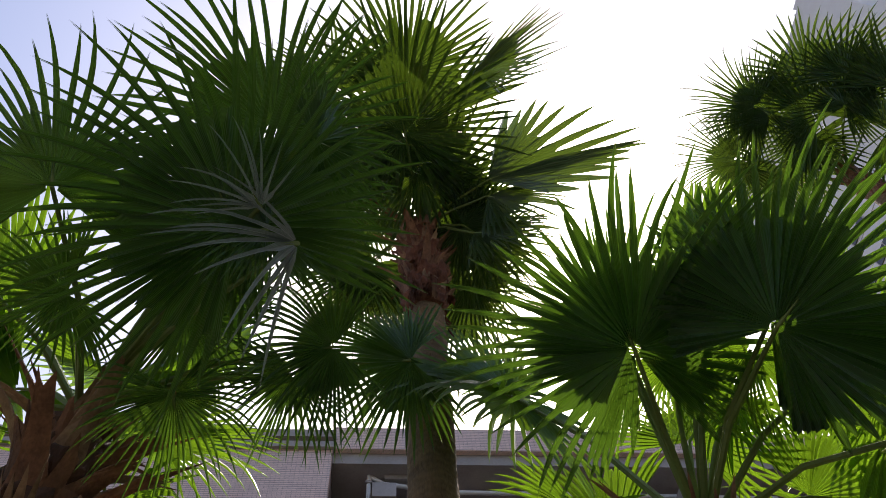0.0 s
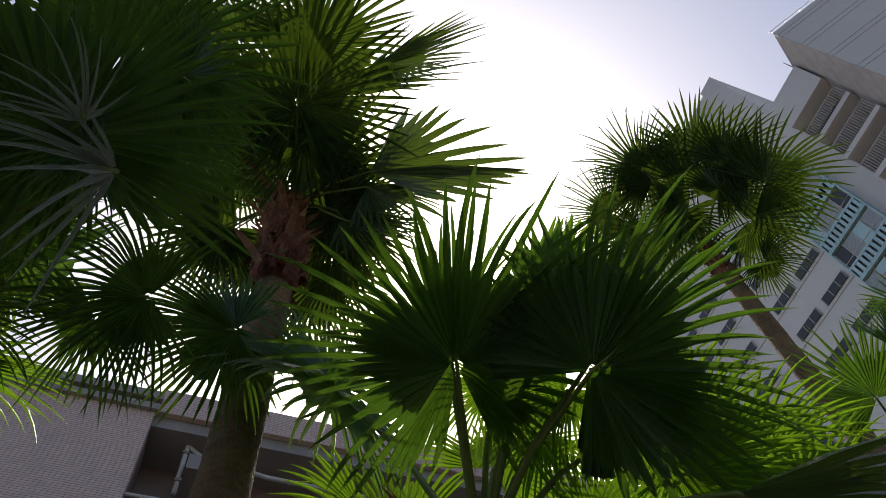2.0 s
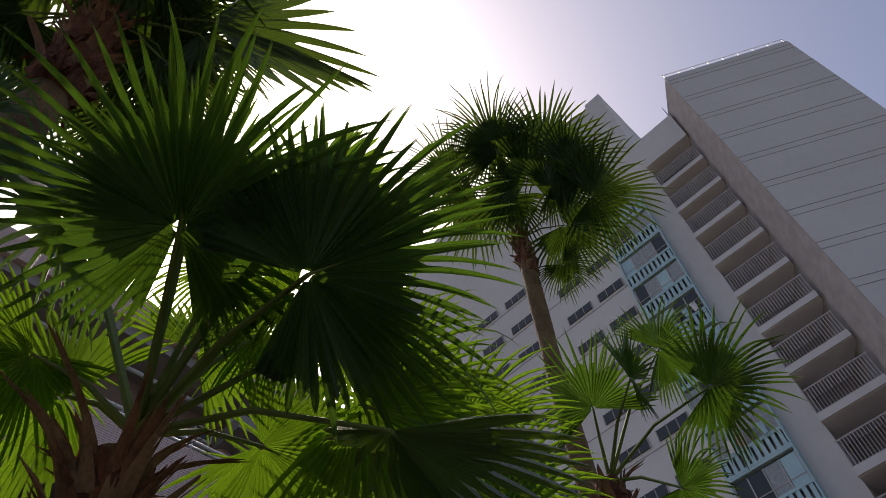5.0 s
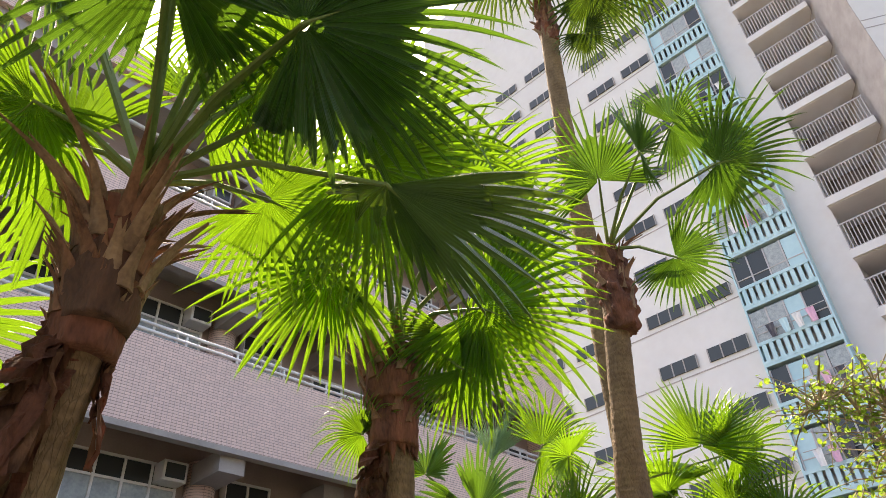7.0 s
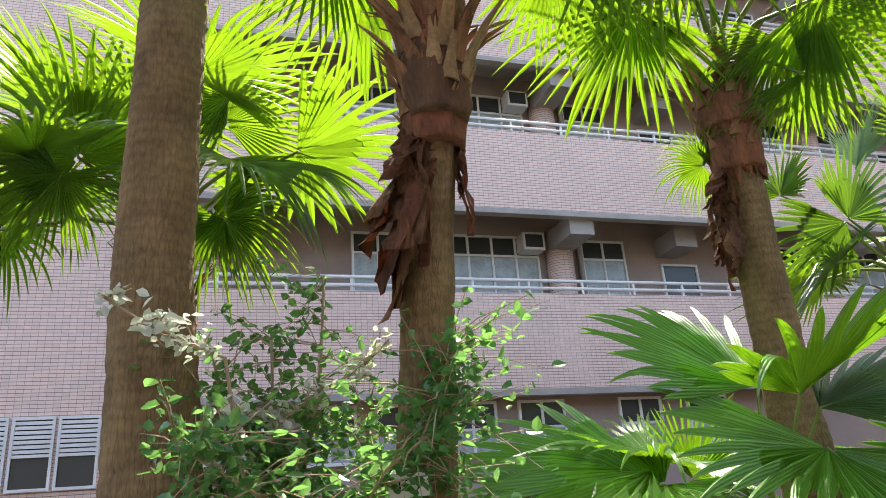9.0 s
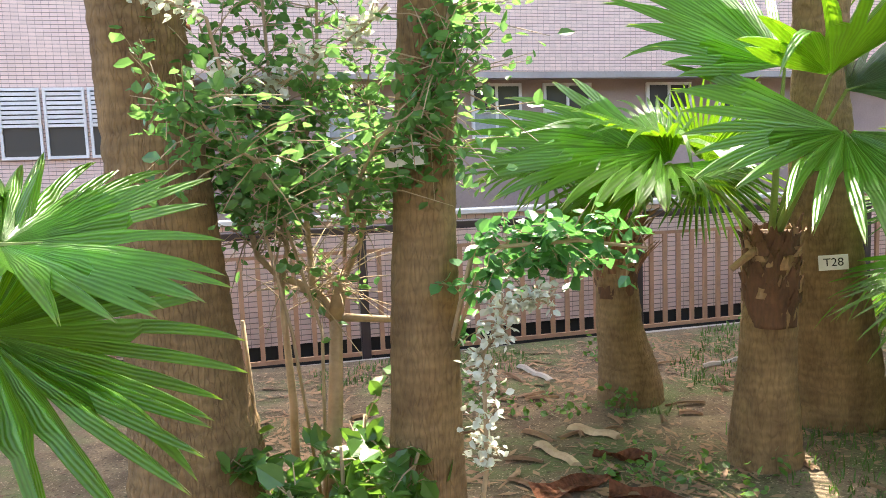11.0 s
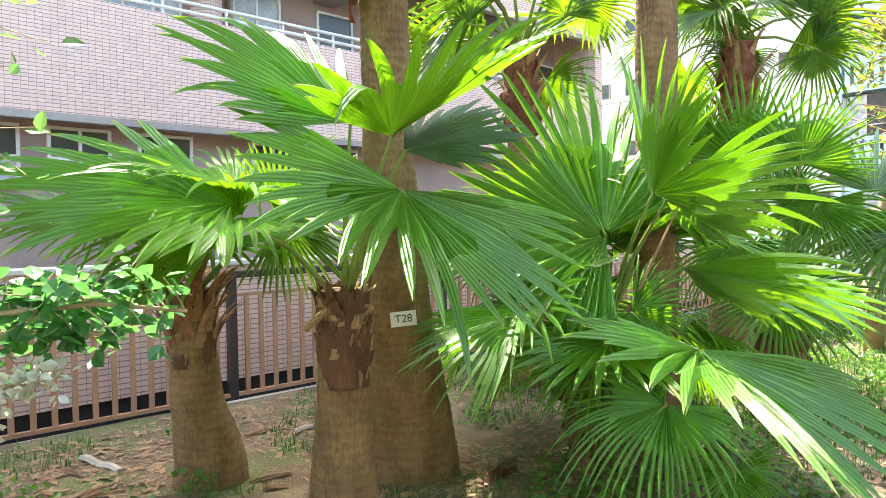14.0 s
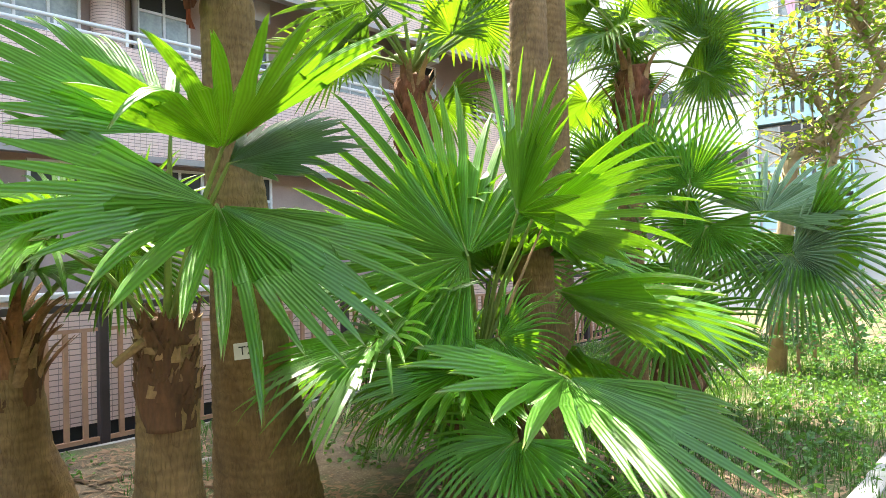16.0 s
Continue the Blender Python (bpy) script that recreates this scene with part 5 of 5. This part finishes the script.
shrub("shrub", "slender shrub with bare forked tan stems and small round leaves above", (0.92, 3.17, 0), [
    ([(0.92, 3.17, -0.02), (0.93, 3.15, 0.14), (0.97, 3.15, 0.52), (0.99, 3.15, 0.85), (0.99, 3.15, 0.95)], 0.046),
    ([(0.99, 3.15, 0.92), (0.9, 3.15, 1.01), (0.85, 3.14, 1.09), (0.76, 3.13, 1.13), (0.68, 3.1, 1.22), (0.66, 3.1, 1.33), (0.66, 3.1, 1.46)], 0.021),
    ([(0.99, 3.15, 0.92), (0.95, 3.17, 1.0), (0.9, 3.18, 1.07), (0.9, 3.18, 1.21)], 0.026),
    ([(0.99, 3.15, 0.93), (1.01, 3.14, 1.04), (1.0, 3.13, 1.09), (1.04, 3.13, 1.13)], 0.036),
    ([(1.0, 3.15, 0.93), (1.15, 3.1, 0.92), (1.31, 3.05, 0.91)], 0.02),
    ([(0.78, 3.2, -0.02), (0.79, 3.18, 0.56), (0.78, 3.16, 0.79), (0.77, 3.15, 0.97), (0.77, 3.15, 1.08)], 0.022),
    ([(0.9, 3.18, 1.18), (0.89, 3.15, 1.38), (0.88, 3.1, 1.58), (0.93, 3.05, 1.84), (0.96, 3.0, 2.0), (0.98, 2.95, 2.5)], 0.012),
    ([(1.04, 3.13, 1.11), (1.11, 3.1, 1.26), (1.15, 3.08, 1.44), (1.16, 3.0, 1.66), (1.15, 2.95, 1.9)], 0.013),
    ([(0.77, 3.15, 1.08), (0.8, 3.12, 1.24), (0.78, 3.1, 1.41), (0.78, 3.05, 1.67), (0.76, 2.95, 2.25)], 0.012),
    ([(0.66, 3.1, 1.42), (0.64, 3.05, 1.55), (0.6, 2.95, 1.72), (0.55, 2.85, 2.05)], 0.01),
    ([(0.9, 3.15, 1.3), (0.8, 2.8, 1.45), (0.7, 2.5, 1.6), (0.45, 2.3, 1.75)], 0.008),
    ([(1.04, 3.13, 1.2), (1.03, 2.75, 1.45), (1.1, 2.4, 1.65), (1.45, 2.35, 1.9)], 0.008),
    ([(1.15, 3.05, 1.5), (1.2, 2.75, 1.5), (1.27, 2.55, 1.6), (1.3, 2.42, 1.85), (1.36, 2.4, 2.1)], 0.007),
    ([(0.66, 3.2, -0.02), (0.63, 3.15, 0.22), (0.62, 3.15, 0.59), (0.6, 3.15, 0.95)], 0.016),
], 560, 0.05, 31, M_BUSH, 0.2, M_BARK, 0.008, bare=1.36)
shrub("shrub", "trailing shoots with small leaves painted sunlit white beside a palm trunk", (1.35, 2.4, 0), [
    ([(1.38, 2.46, 0.02), (1.43, 2.4, 0.5), (1.42, 2.37, 0.9), (1.5, 2.35, 1.08), (1.68, 2.33, 1.1)], 0.01),
], 420, 0.034, 32, M_SUNLIT_LEAF, 0.05, M_BARK)
shrub("shrub", "thin shoots with small leaves painted sunlit white crossing the palm trunks", (0.9, 3.1, 0), [
    ([(0.9, 3.1, 0.0), (0.8, 3.0, 0.9), (0.58, 2.49, 2.05), (0.45, 2.48, 2.10), (0.31, 2.45, 2.17), (0.18, 2.41, 2.25)], 0.008),
    ([(0.9, 3.1, 0.0), (0.92, 3.0, 0.9), (0.65, 2.87, 1.90), (0.80, 2.87, 1.88), (0.95, 2.84, 1.99), (1.10, 2.80, 2.06), (1.21, 2.75, 2.17)], 0.008),
], 190, 0.042, 37, M_SUNLIT_LEAF, 0.05, M_BARK)
shrub("shrub", "leafy green bough reaching out past a palm trunk", (1.3, 2.9, 0), [
    ([(1.3, 2.9, 0), (1.36, 2.75, 0.7), (1.43, 2.48, 1.26), (1.60, 2.42, 1.27), (1.78, 2.35, 1.28), (1.98, 2.24, 1.25)], 0.012),
    ([(1.3, 2.9, 0), (1.36, 2.75, 0.7), (1.47, 2.56, 1.17), (1.63, 2.51, 1.21), (1.78, 2.45, 1.18), (1.91, 2.39, 1.20)], 0.01),
], 250, 0.06, 41, M_VINE, 0.1, M_BARK, 0.008)
shrub("small_tree", "small tree with a bare forked limb and pale leaves", (10.3, 2.6, 0), [
    ([(10.3, 2.7, -0.05), (10.3, 2.6, 1.2), (10.3, 2.46, 2.47), (10.41, 2.0, 2.75), (10.49, 1.54, 3.3), (10.5, 1.1, 3.9)], 0.11),
    ([(10.35, 2.15, 2.0), (10.4, 2.05, 2.5), (10.45, 1.95, 3.2), (10.4, 2.1, 3.9)], 0.07),
    ([(10.41, 2.0, 2.75), (10.3, 2.3, 3.3), (10.2, 2.7, 3.7)], 0.05),
    ([(10.49, 1.54, 3.3), (10.3, 1.7, 3.7), (10.0, 1.9, 4.1)], 0.04),
    ([(10.3, 1.7, 3.7), (9.17, 1.90, 4.87), (9.01, 2.36, 4.68)], 0.03),
    ([(10.3, 1.7, 3.7), (9.20, 1.57, 4.96)], 0.03),
], 460, 0.08, 33, M_TREE, 0.5, M_BARK, 0.03, "tree")
shrub("hedge_bush", "clipped dark green hedge bush", (10.4, 1.9, 0), [
    ([(10.4 + dx, 1.9 + dy, 0), (10.4 + dx, 1.9 + dy, 0.5), (10.4 + dx * 1.2, 1.9 + dy * 1.2, 1.0)], 0.02) for dx, dy in ((0, 0), (0.5, -0.4), (-0.3, 0.5), (0.4, 0.5), (-0.3, -0.5), (0.2, -1.0))
], 420, 0.06, 34, M_BUSH, 0.28, M_BARK)


shrub("shrub", "broad-leaved shrub at the foot of the palms", (0.95, 2.75, 0), [
    ([(0.95 + dx, 2.75 + dy, 0), (0.95 + dx, 2.75 + dy, 0.25), (0.95 + dx * 1.4, 2.75 + dy * 1.4, 0.5)], 0.012) for dx, dy in ((0, 0), (0.2, -0.1), (-0.25, 0.05), (0.1, 0.25), (-0.15, -0.25))
], 84, 0.1, 35, M_LEAF_YOUNG, 0.14, M_BARK)


def weeds():
    r = random.Random(5)
    bm = bmesh.new()

    def blade(x, y, h, lean, w):
        z = ground_height(x, y) - 0.005
        a = r.uniform(0, 6.28)
        d, s = Vector((math.cos(a), math.sin(a), 0)), Vector((-math.sin(a), math.cos(a), 0))
        p = Vector((x, y, z))
        v = [bm.verts.new(q) for q in (p - s * w, p + s * w, p + d * lean * 0.35 + s * w * 0.7 + Vector((0, 0, h * 0.6)), p + d * lean * 0.35 - s * w * 0.7 + Vector((0, 0, h * 0.6)), p + d * lean + Vector((0, 0, h)))]
        bm.faces.new(v[:4]), bm.faces.new((v[3], v[2], v[4]))

    for i in range(14000):
        x, y = r.uniform(1.0, 13.5), r.uniform(0.9, 5.8)
        dense = noise.noise(Vector((x * 0.8, y * 0.8, 9.0))) + (0.55 if x > 5.6 else 0.0) + (0.35 if y < 2.6 and x > 1.8 else 0.0) + (0.05 if x > 3.6 and y > 3.4 else -0.12) + 0.7 * math.exp(-((x - 3.8) ** 2 + (y - 2.1) ** 2) / 0.5)
        if dense > 0.1:
            for k in range(3):
                blade(x + r.gauss(0, 0.02), y + r.gauss(0, 0.02), r.uniform(0.02, 0.09) * (2.0 if x > 6 else 1), r.uniform(0.01, 0.07), r.uniform(0.002, 0.005))
    tagged(part("grass", bm, M_GRASS), "thin grass and weeds on bare soil", "grass", kind="stuff")
    bm = bmesh.new()
    for i in range(4200):
        x, y = r.uniform(1.6, 13.0), r.uniform(1.0, 5.6)
        n = noise.noise(Vector((x * 1.3, y * 1.3, 4.0)))
        if n + (0.4 if x > 6.2 else 0) + (0.25 if y < 2.4 else 0) + 0.6 * math.exp(-((x - 3.9) ** 2 + (y - 2.1) ** 2) / 0.45) + 0.7 * math.exp(-((x - 2.57) ** 2 + (y - 2.87) ** 2) / 0.16) + 0.5 * math.exp(-((x - 2.85) ** 2 + (y - 2.8) ** 2) / 0.05) > 0.3:
            z = ground_height(x, y)
            h = r.uniform(0.04, 0.2)
            for k in range(7):
                leaf_quads(bm, Vector((x + r.gauss(0, 0.03), y + r.gauss(0, 0.03), z + h * r.random())), Vector((r.gauss(0, 1), r.gauss(0, 1), r.uniform(0, 0.9))), r.uniform(0.025, 0.06), r)
    tagged(part("weeds", bm, M_LEAF_YOUNG), "low broad-leaved weeds", "weeds", kind="stuff")


weeds()


def crumbs():
    r = random.Random(21)
    bm = bmesh.new()
    for i in range(17000):
        x, y = r.uniform(0.6, 7.5), r.uniform(0.8, 5.8)
        if noise.noise(Vector((x * 1.1, y * 1.1, 14.0))) < r.uniform(-0.5, 0.35):
            continue
        z = ground_height(x, y) + r.uniform(0.002, 0.014)
        a, ln, w = r.uniform(0, 6.28), r.uniform(0.01, 0.075), r.uniform(0.004, 0.02)
        d, s = Vector((math.cos(a), math.sin(a), r.uniform(-0.25, 0.25))), Vector((-math.sin(a), math.cos(a), r.uniform(-0.3, 0.3)))
        p = Vector((x, y, z))
        v = [bm.verts.new(q) for q in (p - d * ln, p + s * w, p + d * ln, p - s * w)]
        bm.faces.new(v)
    tagged(part("leaf_litter", bm, M_LITTER), "dry brown crumbs of leaves on the soil", "litter", kind="stuff")


crumbs()


def litter():
    r = random.Random(8)
    for i in range(64):
        x, y = r.uniform(1.2, 4.6), r.uniform(1.7, 5.2)
        if i < 5:
            x, y = r.uniform(1.7, 2.6), r.uniform(2.6, 3.3)
        ln, w = r.uniform(0.06, 0.26), r.uniform(0.015, 0.045)
        ob = thing("dead_leaf_base", "dry brown palm leaf base lying on the soil", "plant litter", (x, y, ground_height(x, y) + 0.006), "litter on the soil")
        bm = bmesh.new()
        rows = []
        for k in range(5):
            u = k / 4
            ww = w * (1 - 0.6 * u)
            rows.append([bm.verts.new((ln * (u - 0.5), ww * j, 0.02 * (1 - abs(j)) + 0.012 * math.sin(u * 3))) for j in (-1, -0.4, 0.4, 1)])
        for p, q in zip(rows, rows[1:]):
            for j in range(3):
                bm.faces.new((p[j], p[j + 1], q[j + 1], q[j]))
        bmesh.ops.solidify(bm, geom=bm.faces[:], thickness=0.006)
        part("husk", bm, M_LITTER, ob)
        ob.rotation_euler = (r.uniform(-0.1, 0.1), r.uniform(-0.1, 0.1), r.uniform(0, 6.28))


litter()


def fallen_sheath(x, y, turn, ln, w):
    ob = thing("fallen_sheath", "fallen reddish brown palm sheath on the soil", "plant litter", (x, y, ground_height(x, y) + 0.012), "litter on the soil")
    bm = bmesh.new()
    rows = [[bm.verts.new((ln * (k / 8 - 0.5), w * j * (1 - 0.7 * (k / 8) ** 2), 0.05 * j * j * (1 - k / 10) + 0.015 * math.sin(k * 1.3 + j * 2))) for j in (-1, -0.5, 0, 0.5, 1)] for k in range(9)]
    for p, q in zip(rows, rows[1:]):
        for j in range(4):
            bm.faces.new((p[j], p[j + 1], q[j + 1], q[j]))
    bmesh.ops.solidify(bm, geom=bm.faces[:], thickness=0.008)
    part("sheath", bm, M_FIBRE, ob)
    ob.rotation_euler = (0, 0, turn)


for spec in ((2.1, 3.1, 0.3, 0.5, 0.08), (2.35, 2.85, -0.5, 0.4, 0.07), (1.75, 2.8, 0.8, 0.35, 0.06), (2.45, 3.35, 2.4, 0.3, 0.05), (4.25, 3.05, 0.2, 0.3, 0.05), (2.9, 2.2, 1.0, 0.35, 0.06)):
    fallen_sheath(*spec)


def fallen_wood(name, label, x, y, turn, ln, w, material):
    """A flat dry piece of palm stalk with broken ends."""
    ob = thing(name, label, "plant litter", (x, y, ground_height(x, y) + 0.012), "litter on the soil")
    bm = bmesh.new()
    rings = [[bm.verts.new((ln * (k / 6 - 0.5) + 0.02 * j * (k in (0, 6)), w * j * (1 - 0.3 * k / 6), h + 0.008 * math.sin(k * 1.7))) for j, h in ((-1, 0), (-0.5, 0.022), (0.4, 0.026), (1, 0.004), (0, -0.008))] for k in range(7)]
    for p, q in zip(rings, rings[1:]):
        for k in range(5):
            bm.faces.new((p[k], p[(k + 1) % 5], q[(k + 1) % 5], q[k]))
    bm.faces.new(rings[0][::-1]), bm.faces.new(rings[-1])
    part("wood", bm, material, ob)
    ob.rotation_euler = (0, 0, turn)


M_DRY = mat("dry_wood", (0.50, 0.38, 0.25), 0.9, second=(0.3, 0.21, 0.13), scale=8, fine=60, bump=0.4)
M_STICK = mat("grey_stick", (0.42, 0.39, 0.35), 0.9, second=(0.26, 0.23, 0.2), scale=8, fine=60, bump=0.4)
fallen_wood("fallen_stalk", "pale tan broken palm stalk on the soil", 2.17, 3.53, -1.35, 0.34, 0.035, M_DRY)
fallen_wood("fallen_stalk", "pale tan broken palm stalk on the soil", 2.5, 3.75, -0.9, 0.3, 0.04, M_DRY)
fallen_wood("fallen_stick", "grey weathered stick near the fence", 2.64, 5.05, -1.4, 0.46, 0.03, M_STICK)
fallen_wood("fallen_stick", "grey weathered stick near the fence", 4.1, 4.75, 0.2, 0.5, 0.018, M_STICK)
